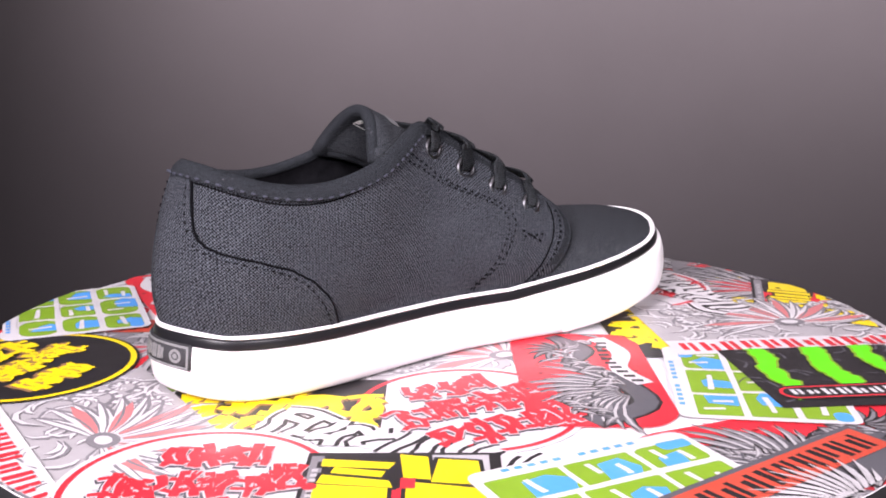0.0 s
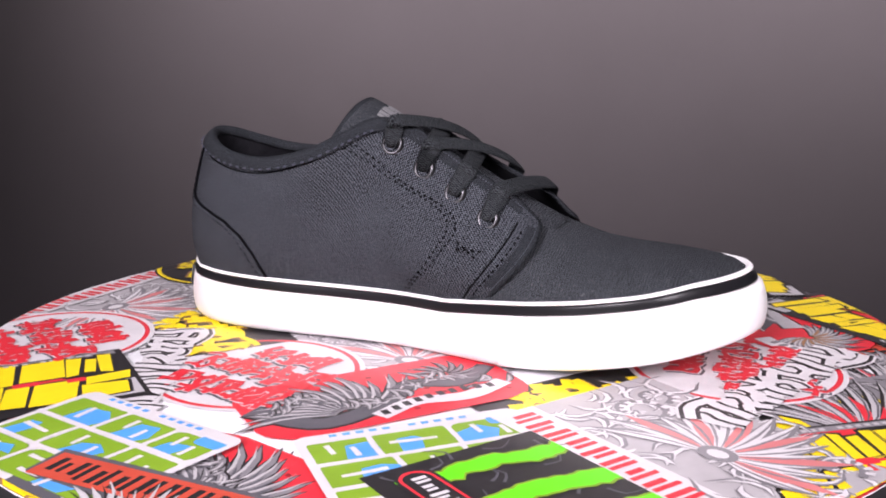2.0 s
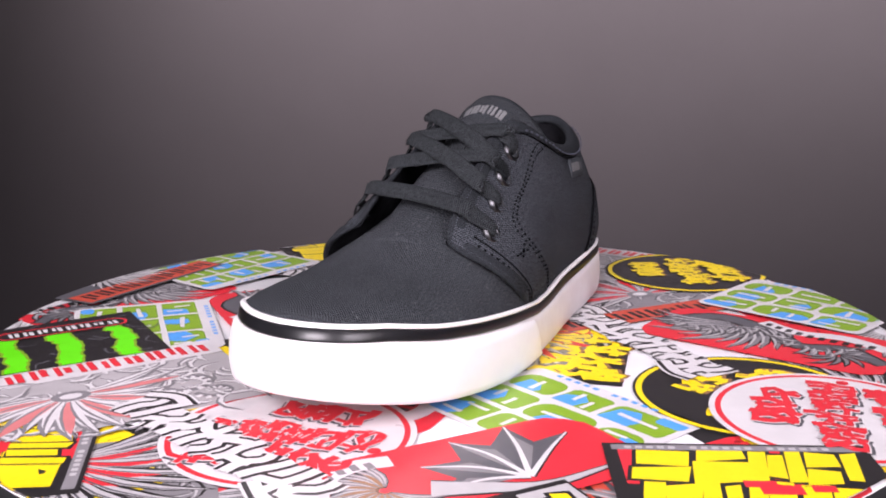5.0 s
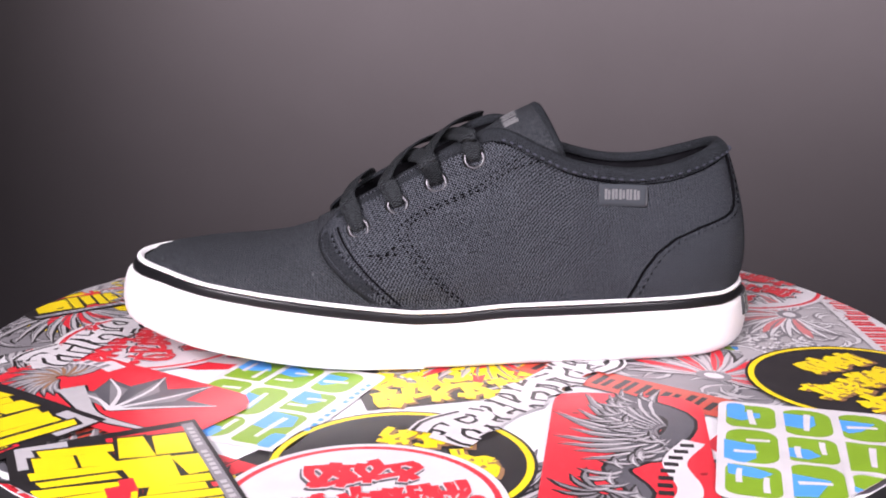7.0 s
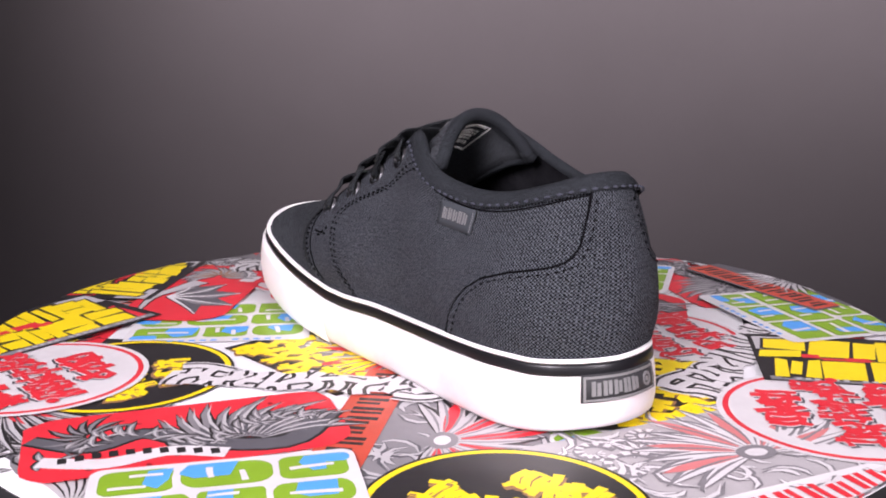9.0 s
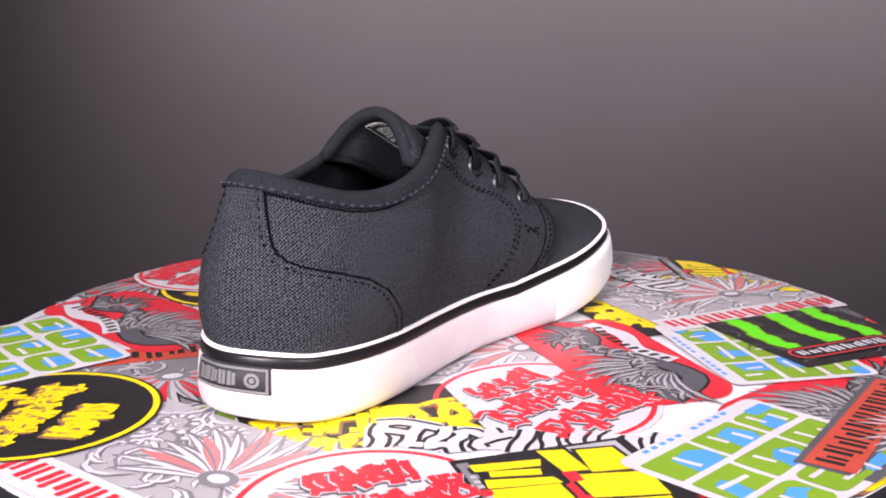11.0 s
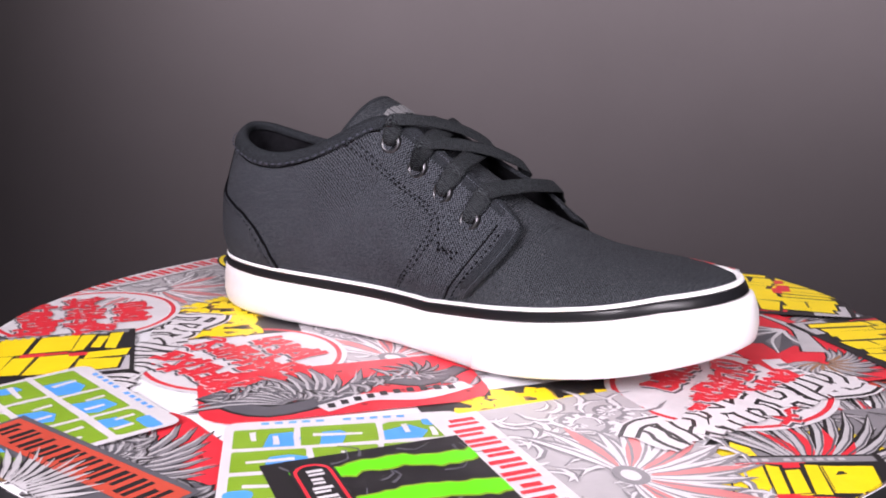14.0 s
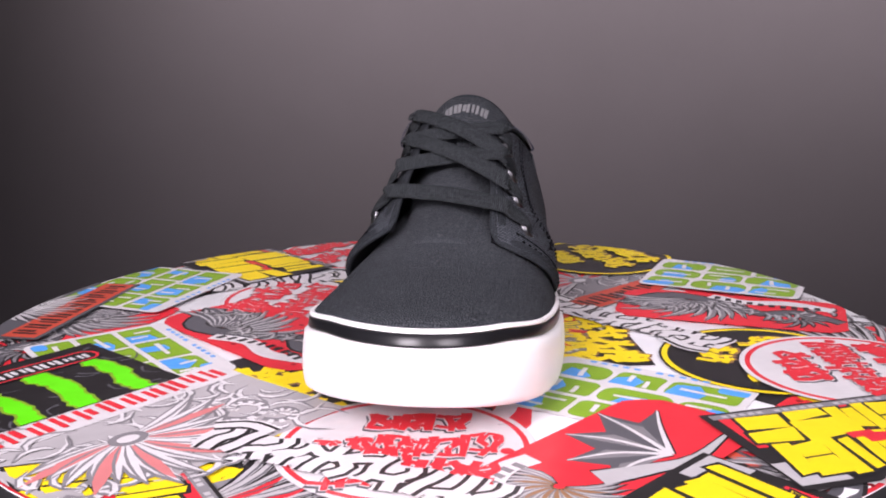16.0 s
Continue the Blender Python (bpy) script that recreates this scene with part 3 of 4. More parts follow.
def bar_row(n):
    """A row of plain upright bars in a unit square, in place of lettering."""
    out = []
    for i in range(n):
        x = i / n
        for a, b, lo, hi in ((0.0, 0.36, 0.0, 1.0), (0.46, 0.80, 0.06 * (i % 3), 1.0 - 0.10 * ((i + 1) % 2))):
            out.append([(x + a / n, lo), (x + b / n, lo), (x + b / n, hi), (x + a / n, hi)])
    return out


def block_sheet(polys, place, thick):
    """Raised blocks laid on a surface by place(u, v, height)."""
    bm = bmesh.new()
    for poly in polys:
        lo, hi = [bm.verts.new(place(u, v, 0.0)) for u, v in poly], [bm.verts.new(place(u, v, thick)) for u, v in poly]
        bm.faces.new(hi)
        for k in range(len(poly)):
            bm.faces.new((lo[k - 1], lo[k], hi[k], hi[k - 1]))
    return bm


def side_tag():
    """Small woven tag sewn on below the collar."""
    c, n = near_quarter_at((-0.0785, 0.0750), MID, MID * 1.6)
    ahead = Vector((-0.0895, 0.0271, 0.0740)) - Vector((-0.0674, 0.0316, 0.0756))
    ahead = (ahead - n * ahead.dot(n)).normalized()
    up = n.cross(ahead)
    if up.z < 0:
        up = -up
    place = lambda u, v, h: c + ahead * ((u - 0.5) * 0.0225) + up * ((v - 0.5) * 0.0098) + n * (h + 0.0006 + 0.0012 * (1 - v) * abs(u - 0.3))
    bm = bmesh.new()
    rows = [[place(i / 10, j / 4, h) for j in range(5)] for h in (0.0,) for i in range(11)]
    grid(bm, rows)
    tag = part("side_tag", bm, BINDING, shoe, "small black woven tag with grey block shapes")
    mod = tag.modifiers.new("thick", "SOLIDIFY")
    mod.thickness, mod.offset = 0.0009, 0
    inner = [[(0.12 + u * 0.74, 0.30 + v * 0.48) for u, v in p] for p in bar_row(5)]
    part("woven_lettering", block_sheet(inner, lambda u, v, h: place(u, v, h + 0.00046), 0.00012), TAG_GREY, tag, "pale grey woven block shapes", smooth=False)
    stitch = [[(0.965, 0.1 + k * 0.09), (0.985, 0.1 + k * 0.09), (0.985, 0.15 + k * 0.09), (0.965, 0.15 + k * 0.09)] for k in range(9)]
    part("tag_stitching", block_sheet(stitch, lambda u, v, h: place(u, v, h + 0.0005), 0.0002), TAG_GREY, tag)


def near_quarter_at(xz, q0, q1):
    best = min(((quarter(q, s)[0] - xz[0]) ** 2 + (quarter(q, s)[2] - xz[1]) ** 2, q, s) for q in np.linspace(q0, q1, 90) for s in np.linspace(0.4, 0.98, 40))
    c, o = Vector(quarter(best[1], best[2])), Vector(quarter(best[1], best[2], 0.001))
    return c, (o - c).normalized()


def heel_plate():
    """Moulded badge on the sole's back, with a raised frame and block shapes."""
    first = min(range(NP // 4, heel_i + 1), key=lambda i: abs(plan[i][1] - 0.0135))
    last = min(range(heel_i, NP * 3 // 4), key=lambda i: abs(plan[i][1] + 0.0207))

    def place(u, v, h):
        a = first + (last - first) * u
        k = int(min(a, last - 1))
        f = a - k
        lo = 0.43 + (0.80 - 0.43) * v
        p, q = np.array(wall(k, lo, h + 0.0002)), np.array(wall(k + 1, lo, h + 0.0002))
        return tuple(p * (1 - f) + q * f)

    n = 24
    bm = bmesh.new()
    rows = []
    for i in range(n + 1):
        u = i / n
        rows.append([place(u, 0, -0.0005), place(u, 0.02, 0.0010), place(u, 0.5, 0.0012), place(u, 0.98, 0.0010), place(u, 1, -0.0005)])
    rows = [[place(0, v, -0.0005) for v in (0, 0.02, 0.5, 0.98, 1)]] + rows + [[place(1, v, -0.0005) for v in (0, 0.02, 0.5, 0.98, 1)]]
    grid(bm, rows)
    plate = part("heel_badge", bm, PLATE, shoe, "dark grey moulded rubber badge on the heel")
    bars = []
    for v0, v1 in ((0.05, 0.13), (0.87, 0.95)):
        bars += [[(0.02 + i * 0.08, v0), (0.02 + (i + 1) * 0.08, v0), (0.02 + (i + 1) * 0.08, v1), (0.02 + i * 0.08, v1)] for i in range(12)]
    for u0, u1 in ((0.02, 0.045), (0.955, 0.98)):
        bars.append([(u0, 0.05), (u1, 0.05), (u1, 0.95), (u0, 0.95)])
    part("badge_frame", block_sheet(bars, lambda u, v, h: place(u, v, h + 0.0009), 0.0005), PLATE_LIGHT, plate, "raised pale grey frame", smooth=False)
    inner = [[(0.10 + u * 0.58, 0.24 + v * 0.52) for u, v in p] for p in bar_row(5)]
    part("badge_lettering", block_sheet(inner, lambda u, v, h: place(u, v, h + 0.0009), 0.0005), PLATE_LIGHT, plate, "raised pale grey block shapes", smooth=False)
    disc_quads = []
    for k in range(16):
        w0, w1 = 2 * math.pi * k / 16, 2 * math.pi * (k + 1) / 16
        for r0, r1 in ((0.62, 1.0), (0.0, 0.36)):
            disc_quads.append([(0.82 + 0.075 * r0 * math.cos(w0), 0.5 + 0.27 * r0 * math.sin(w0)), (0.82 + 0.075 * r1 * math.cos(w0), 0.5 + 0.27 * r1 * math.sin(w0)),
                               (0.82 + 0.075 * r1 * math.cos(w1), 0.5 + 0.27 * r1 * math.sin(w1)), (0.82 + 0.075 * r0 * math.cos(w1), 0.5 + 0.27 * r0 * math.sin(w1) + 1e-5)])
    part("badge_roundel", block_sheet(disc_quads, lambda u, v, h: place(u, v, h + 0.0009), 0.0005), PLATE_LIGHT, plate, "raised pale grey roundel", smooth=False)


def tongue_prints():
    """Grey block shapes on the tongue's front, and the size label sewn behind it."""
    def place(u, v, h, a0=21.6, a1=24.2, c0=5.5, c1=14.5, up=0.0030):
        a, c = a1 + (a0 - a1) * (1 - v), c1 + (c0 - c1) * u
        i, j = int(a), int(c)
        fa, fc = a - i, c - j
        R = lambda x, y: Vector(tongue_rows[min(x, 29)][min(y, 20)])
        p = R(i, j).lerp(R(i + 1, j), fa).lerp(R(i, j + 1).lerp(R(i + 1, j + 1), fa), fc)
        n = (R(i + 1, j) - R(i, j)).cross(R(i, j + 1) - R(i, j)).normalized()
        if n.z < 0:
            n = -n
        return p + n * (h + up)
    part("tongue_lettering", block_sheet(bar_row(5), place, 0.0002), TAG_GREY, the_tongue, "grey printed block shapes", smooth=False)
    back = lambda u, v, h: place(u, v, -h, 18.0, 27.0, 6.0, 14.0, -0.0030)
    frame_q = []
    for v0, v1 in ((0.0, 0.03), (0.97, 1.0)):
        frame_q += [[(i / 6, v0), ((i + 1) / 6, v0), ((i + 1) / 6, v1), (i / 6, v1)] for i in range(6)]
    frame_q += [[(0, 0), (0.03, 0), (0.03, 1), (0, 1)], [(0.97, 0), (1, 0), (1, 1), (0.97, 1)]]
    r = random.Random(3)
    for k, (v0, v1) in enumerate(((0.84, 0.94), (0.60, 0.66), (0.50, 0.56), (0.40, 0.46), (0.30, 0.36), (0.16, 0.24))):
        u = 0.08
        while u < 0.88:
            w = r.uniform(0.04, 0.10)
            frame_q.append([(u, v0), (u + w, v0), (u + w, v1), (u, v1)])
            u += w + 0.035
    part("size_label", block_sheet(frame_q, back, 0.0003), LABEL_WHITE, the_tongue, "white printed size label with unreadable lines", smooth=False)


def shoe_marks():
    side_tag()
    heel_plate()
    tongue_prints()

# ---- stickers on the disc (in millimetres of the disc's plane) ----
def vinyl(name, colour, vary=0.06):
    """Glossy printed vinyl with slight wear."""
    lo = tuple(c * (1 - vary) for c in colour)
    hi = tuple(min(0.95, c * (1 + vary) + 0.004) for c in colour)
    m = mottled(name, lo, hi, 55, 0.28, spec=0.45)
    b = m.node_tree.nodes["Principled BSDF"]
    co = node(m, "ShaderNodeTexCoord")
    no = node(m, "ShaderNodeTexNoise", Scale=35.0, Detail=4.0)
    link(m, co, "Object", no, "Vector")
    ra = node(m, "ShaderNodeMapRange")
    ra.inputs["To Min"].default_value, ra.inputs["To Max"].default_value = 0.22, 0.42
    link(m, no, "Fac", ra, "Value")
    link(m, ra, "Result", b, "Roughness")
    bp = node(m, "ShaderNodeBump", Strength=0.06, Distance=0.0008)
    link(m, no, "Fac", bp, "Height")
    link(m, bp, "Normal", b, "Normal")
    return m


INK = {
    "white": vinyl("vinyl_white", (0.63, 0.61, 0.62)), "red": vinyl("vinyl_red", (0.66, 0.030, 0.045)), "dark_red": vinyl("vinyl_dark_red", (0.25, 0.012, 0.016)),
    "black": vinyl("vinyl_black", (0.022, 0.020, 0.021)), "yellow": vinyl("vinyl_yellow", (0.86, 0.66, 0.012)), "green": vinyl("vinyl_green", (0.215, 0.37, 0.025)),
    "blue": vinyl("vinyl_blue", (0.085, 0.33, 0.76)), "lime": vinyl("vinyl_lime", (0.13, 0.75, 0.008)), "grey": vinyl("vinyl_grey", (0.22, 0.21, 0.222)),
    "pale": vinyl("vinyl_pale_grey", (0.46, 0.445, 0.455)), "slate": vinyl("vinyl_slate", (0.10, 0.098, 0.11)), "orange": vinyl("vinyl_orange_red", (0.52, 0.075, 0.045)),
    "smoke": vinyl("vinyl_smoke_grey", (0.42, 0.40, 0.41)), "pink": vinyl("vinyl_faded_red", (0.60, 0.20, 0.20)), "brown": vinyl("vinyl_brown", (0.30, 0.16, 0.08)),
}
rng = random.Random(7)
CLIP = [(math.cos(2 * math.pi * i / 120) * (DISC_R * 1000 - 1.0), math.sin(2 * math.pi * i / 120) * (DISC_R * 1000 - 1.0)) for i in range(120)]


def clipped(poly):
    """A polygon cut off at the disc's edge."""
    if all(x * x + y * y < (DISC_R * 1000 - 1.2) ** 2 for x, y in poly):
        return poly
    out = list(poly)
    for i in range(120):
        (ax, ay), (bx, by) = CLIP[i], CLIP[(i + 1) % 120]
        side = lambda p: (bx - ax) * (p[1] - ay) - (by - ay) * (p[0] - ax)
        src, out = out, []
        for k in range(len(src)):
            p, q = src[k - 1], src[k]
            sp, sq = side(p), side(q)
            if (sp >= 0) != (sq >= 0):
                f = sp / (sp - sq)
                out.append((p[0] + (q[0] - p[0]) * f, p[1] + (q[1] - p[1]) * f))
            if sq >= 0:
                out.append(q)
        if len(out) < 3:
            return []
    return out


def rect(w, h, x=0.0, y=0.0, r=0.0):
    """A rectangle about (x, y), with rounded corners."""
    if r <= 0:
        return [(x - w / 2, y - h / 2), (x + w / 2, y - h / 2), (x + w / 2, y + h / 2), (x - w / 2, y + h / 2)]
    out = []
    for cx, cy, a0 in ((1, 1, 0), (-1, 1, 90), (-1, -1, 180), (1, -1, 270)):
        for k in range(5):
            a = radians(a0 + 22.5 * k)
            out.append((x + cx * (w / 2 - r) + r * math.cos(a), y + cy * (h / 2 - r) + r * math.sin(a)))
    return out


def round_poly(r, n=56, x=0.0, y=0.0, ry=None):
    return [(x + r * math.cos(2 * math.pi * i / n), y + (ry or r) * math.sin(2 * math.pi * i / n)) for i in range(n)]


def ring_polys(r0, r1, n=64):
    c = [(math.cos(2 * math.pi * i / n), math.sin(2 * math.pi * i / n)) for i in range(n)]
    return [[(c[i][0] * r0, c[i][1] * r0), (c[i][0] * r1, c[i][1] * r1), (c[(i + 1) % n][0] * r1, c[(i + 1) % n][1] * r1), (c[(i + 1) % n][0] * r0, c[(i + 1) % n][1] * r0)] for i in range(n)]


# block shapes that stand for lettering: bars as (x0, y0, x1, y1) of a unit square
BLOCKS = [
    [(0, 0, .44, 1), (.54, .08, 1, .94)], [(0, .04, 1, .46), (.06, .54, .96, 1)], [(0, 0, .30, 1), (.37, .1, .64, .86), (.71, .02, 1, 1)], [(0, 0, 1, .60), (.12, .68, 1, 1)],
    [(0, .32, .58, 1), (.65, 0, 1, .86), (0, 0, .58, .24)], [(0, 0, .62, .44), (0, .52, .62, 1), (.69, .1, 1, .95)], [(.05, 0, .95, 1)], [(0, .1, .34, 1), (.40, 0, 1, .5), (.42, .58, 1, .96)],
]


def letters(n, x0, y0, w, h, gap=0.10, shear=0.0, wild=0.05, grow=0.0, fat=1.0, seed=1):
    """n block shapes in a row that starts at (x0, y0) and is w by h."""
    r = random.Random(seed)
    out = []
    step = w / n
    for i in range(n):
        bars = r.choice(BLOCKS)
        up = r.uniform(-0.10, 0.10) * h * (wild > 0.03)
        tall = 1 + r.uniform(-0.12, 0.15) * (wild > 0.03)
        for a, b, c, d in bars:
            quad = []
            for u, v in ((a, b), (c, b), (c, d), (a, d)):
                u += r.uniform(-wild, wild)
                v += r.uniform(-wild, wild)
                gx = grow if u > 0.5 * (a + c) else -grow
                gy = grow if v > 0.5 * (b + d) else -grow
                x = x0 + i * step + step * gap / 2 + u * step * (1 - gap) + gx
                y = y0 + up + v * h * tall + gy
                quad.append((x + shear * (y - y0), y))
            out.append(quad)
    return out


def stroke(pts, w0, w1, n=7):
    """A tapering brush stroke through the points, in quads."""
    P = spline(pts, n + 1)
    T = np.gradient(P, axis=0)
    T /= np.linalg.norm(T, axis=1)[:, None] + 1e-9
    out = []
    for i in range(n):
        quad = []
        for k, sg in ((i, -1), (i + 1, -1), (i + 1, 1), (i, 1)):
            w = (w0 + (w1 - w0) * k / n) / 2
            quad.append((P[k][0] - T[k][1] * w * sg, P[k][1] + T[k][0] * w * sg))
        out.append(quad)
    return out


def brush(n, x0, y0, w, h, grow=0.0, dx=0.0, dy=0.0, seed=1, thick=0.30, slope=0.12):
    """n clusters of leaning, kinked graffiti strokes in a row that stand for no letters."""
    r = random.Random(seed)
    step = w / n
    out = []
    for i in range(n):
        x = x0 + i * step + dx
        y, tall = y0 + r.uniform(-0.10, 0.10) * h + dy, h * r.uniform(0.92, 1.18)
        b = step * thick
        at = lambda u, v: (x + (u + slope * v) * step, y + v * tall)
        for u in (0.16, 0.52, 0.88)[r.randrange(2):]:
            kink, top, low = r.uniform(-0.16, 0.16), r.uniform(0.82, 1.14), r.uniform(-0.14, 0.10)
            out += stroke([at(u + r.uniform(-0.1, 0.1), top), at(u + kink, 0.62), at(u - kink, 0.34), at(u + r.uniform(-0.1, 0.1), low)], b * r.uniform(0.85, 1.25) + grow, b * r.uniform(0.5, 0.95) + grow, 6)
        for v in (r.uniform(0.05, 0.35), r.uniform(0.55, 0.95)):
            out += stroke([at(r.uniform(-0.1, 0.2), v), at(0.5, v + r.uniform(-0.14, 0.14)), at(r.uniform(0.8, 1.08), v + r.uniform(-0.1, 0.16))], b * r.uniform(0.6, 0.9) + grow, b * r.uniform(0.3, 0.7) + grow, 4)
    return out


def bar_line(n, x0, y0, w, h, seed=1):
    """A line of plain upright bars, in pairs of uneven height, in place of small print."""
    r = random.Random(seed)
    step = w / n
    out = []
    for i in range(n):
        for u, wide in ((0.24, 0.30), (0.66, 0.24)):
            lo, hi = r.choice((0.0, 0.0, 0.18)), r.choice((1.0, 1.0, 0.78))
            out.append(rect(wide * step, (hi - lo) * h, x0 + (i + u) * step, y0 + (lo + hi) / 2 * h))
    return out


def leaf(x, y, a, length, width, curl=0.0):
    """A pointed feather or petal from (x, y) in the direction a."""
    pts = []
    side = [(0, 0.25), (0.25, 0.8), (0.5, 1.0), (0.75, 0.75), (1.0, 0.05)]
    for f, wd in side:
        pts.append((f, wd))
    for f, wd in reversed(side):
        pts.append((f, -wd))
    out = []
    for f, wd in pts:
        aa = a + curl * f
        out.append((x + math.cos(aa) * length * f - math.sin(aa) * wd * width / 2, y + math.sin(aa) * length * f + math.cos(aa) * wd * width / 2))
    return out


def fan(x, y, a0, a1, n, length, width, curl=0.0, r0=0.0, vary=0.15, seed=3):
    r = random.Random(seed)
    out = []
    for i in range(n):
        a = radians(a0 + (a1 - a0) * i / max(1, n - 1))
        out.append(leaf(x + math.cos(a) * r0, y + math.sin(a) * r0, a, length * (1 + r.uniform(-vary, vary)), width, curl))
    return out


def ribbon_poly(pts, w):
    P = spline(pts, 24)
    T = np.gradient(P, axis=0)
    T /= np.linalg.norm(T, axis=1)[:, None]
    out = []
    for i in range(23):
        a, b = np.array((-T[i][1], T[i][0])), np.array((-T[i + 1][1], T[i + 1][0]))
        wi, wj = (w(i / 23), w((i + 1) / 23)) if callable(w) else (w, w)
        out.append([tuple(P[i] - a * wi / 2), tuple(P[i + 1] - b * wj / 2), tuple(P[i + 1] + b * wj / 2), tuple(P[i] + a * wi / 2)])
    return out


def jag(poly, amount, seed):
    r = random.Random(seed)
    return [(x + r.uniform(-amount, amount), y + r.uniform(-amount, amount)) for x, y in poly]


# each design gives its base (ink, polygon) and its prints (name, ink, polygons), lowest first
def circle_white(k):
    rows = [(3, -16, 14, 38, 15), (6, -36, -9, 70, 17), (5, -31, -34, 62, 18)]
    ins, outs, lit = [], [], []
    for j, (n, x, y, w, h) in enumerate(rows):
        sd = 10 * k + j
        outs += brush(n, x, y, w, h, 1.5, -0.8, -1.3, sd, 0.29)
        lit += brush(n, x, y, w, h, 1.1, -0.2, -0.3, sd, 0.29)
        ins += brush(n, x, y, w, h, 0.3, 0, 0, sd, 0.29)
    ins.append(round_poly(2.6, 12, 37, -6))
    sparks = brush(6, -36, -7, 70, 15, -3.4, 0.8, 1.6, 10 * k + 1, 0.29)
    return ("white", round_poly(48)), [("ring", "red", ring_polys(43.3, 45.6)), ("shadow_print", "slate", outs), ("white_print", "white", lit), ("lettering", "red", ins), ("highlight_print", "pale", [p for p in sparks[::4]])]


def circle_black(k):
    rows = [(3, -10, 14, 34, 14), (5, -34, -9, 66, 16), (4, -29, -32, 56, 18)]
    ins, mids = [], []
    for j, (n, x, y, w, h) in enumerate(rows):
        sd = 10 * k + j
        mids += brush(n, x, y, w, h, 1.6, 1.0, -1.4, sd, 0.29)
        ins += brush(n, x, y, w, h, 0.5, 0, 0, sd, 0.29)
    lines = brush(5, -34, -9, 66, 16, -3.6, 0.6, -0.6, 10 * k + 1, 0.29)
    return ("black", round_poly(48)), [("ring", "yellow", ring_polys(44.2, 46.8)), ("shadow_print", "brown", mids), ("lettering", "yellow", ins), ("linework", "brown", lines[::3])]


def blue_green(k):
    """Chunky rounded blocks in three rows, each with a slit or a hook cut into it, over blue patches."""
    base = rect(90, 70, 0, 0, 5)
    gr, bl, wt = [], [], []
    r = random.Random(40 + k)
    for row in range(3):
        y0 = -32.0 + row * 20.4
        x = -42.5
        widths = [r.uniform(23, 33) for _ in range(3)]
        scale = 85.0 / sum(widths)
        for col, wd in enumerate(widths):
            wd *= scale
            gr.append(rect(wd - 1.9, 18.4, x + wd / 2, y0 + 9.2, r.choice((1.2, 4.5, 7.0))))
            side, kind = r.choice((-1, 1)), r.randrange(4)
            cx, cy = x + wd / 2, y0 + 9.2
            if kind == 0:
                wt += stroke([(cx + side * wd * 0.32, cy + 0.8), (cx, cy), (cx - side * wd * 0.28, cy - 0.4)], 2.6, 2.0, 3)
            elif kind == 1:
                wt += stroke([(cx + side * wd * 0.34, cy + 4.2), (cx + side * wd * 0.1, cy + 4.0), (cx - side * wd * 0.12, cy + 4.4)], 2.3, 1.8, 3)
                wt += stroke([(cx + side * wd * 0.10, cy - 4.6), (cx - side * wd * 0.1, cy - 4.8), (cx - side * wd * 0.32, cy - 4.4)], 2.3, 1.8, 3)
            elif kind == 2:
                wt += stroke([(cx + 1.0, cy - 6.0), (cx, cy - 1), (cx - 0.6, cy + 5.0)], 2.6, 2.1, 3)
            else:
                wt += stroke([(cx - wd * 0.18, cy + 6.4), (cx - wd * 0.17, cy + 3), (cx - wd * 0.15, cy - 2.0)], 2.4, 2.0, 3)
                wt += stroke([(cx + wd * 0.18, cy - 6.4), (cx + wd * 0.18, cy - 3), (cx + wd * 0.16, cy + 2.0)], 2.4, 2.0, 3)
            if r.random() < 0.88:
                bx, bw = cx + r.uniform(-0.3, 0.3) * wd, wd * r.uniform(0.35, 0.7)
                bl.append(jag([(bx - bw / 2, cy - 9.0), (bx + bw * 0.3, cy - 9.0), (bx + bw / 2, cy + r.uniform(-6, 2)), (bx + bw * 0.15, cy + r.uniform(0, 8)), (bx - bw * 0.4, cy + r.uniform(-2, 5))], 1.0, k + row * 3 + col))
            if col:
                wt += stroke([(x - 0.2, y0 - 0.6), (x + r.uniform(-1, 1), y0 + 9), (x, y0 + 19.4)], 2.2, 2.2, 4)
            x += wd
    for yy in (-11.7, 8.7, 29.0):
        wt += stroke([(-45, yy), (-15, yy + r.uniform(-0.7, 0.7)), (15, yy + r.uniform(-0.7, 0.7)), (44.5, yy)], 2.2, 2.2, 8)
    bl += [rect(13, 7.5, 36, 25.6, 2.5), rect(10, 7, -38, -28.4, 3)]
    bars = [rect(3.0, 2.2, -30 + i * 5.2, 32.4) for i in range(11) if i != 5]
    return ("white", base), [("green_print", "green", gr), ("blue_overprint", "blue", bl), ("white_linework", "white", wt), ("small_lettering", "blue", bars)]


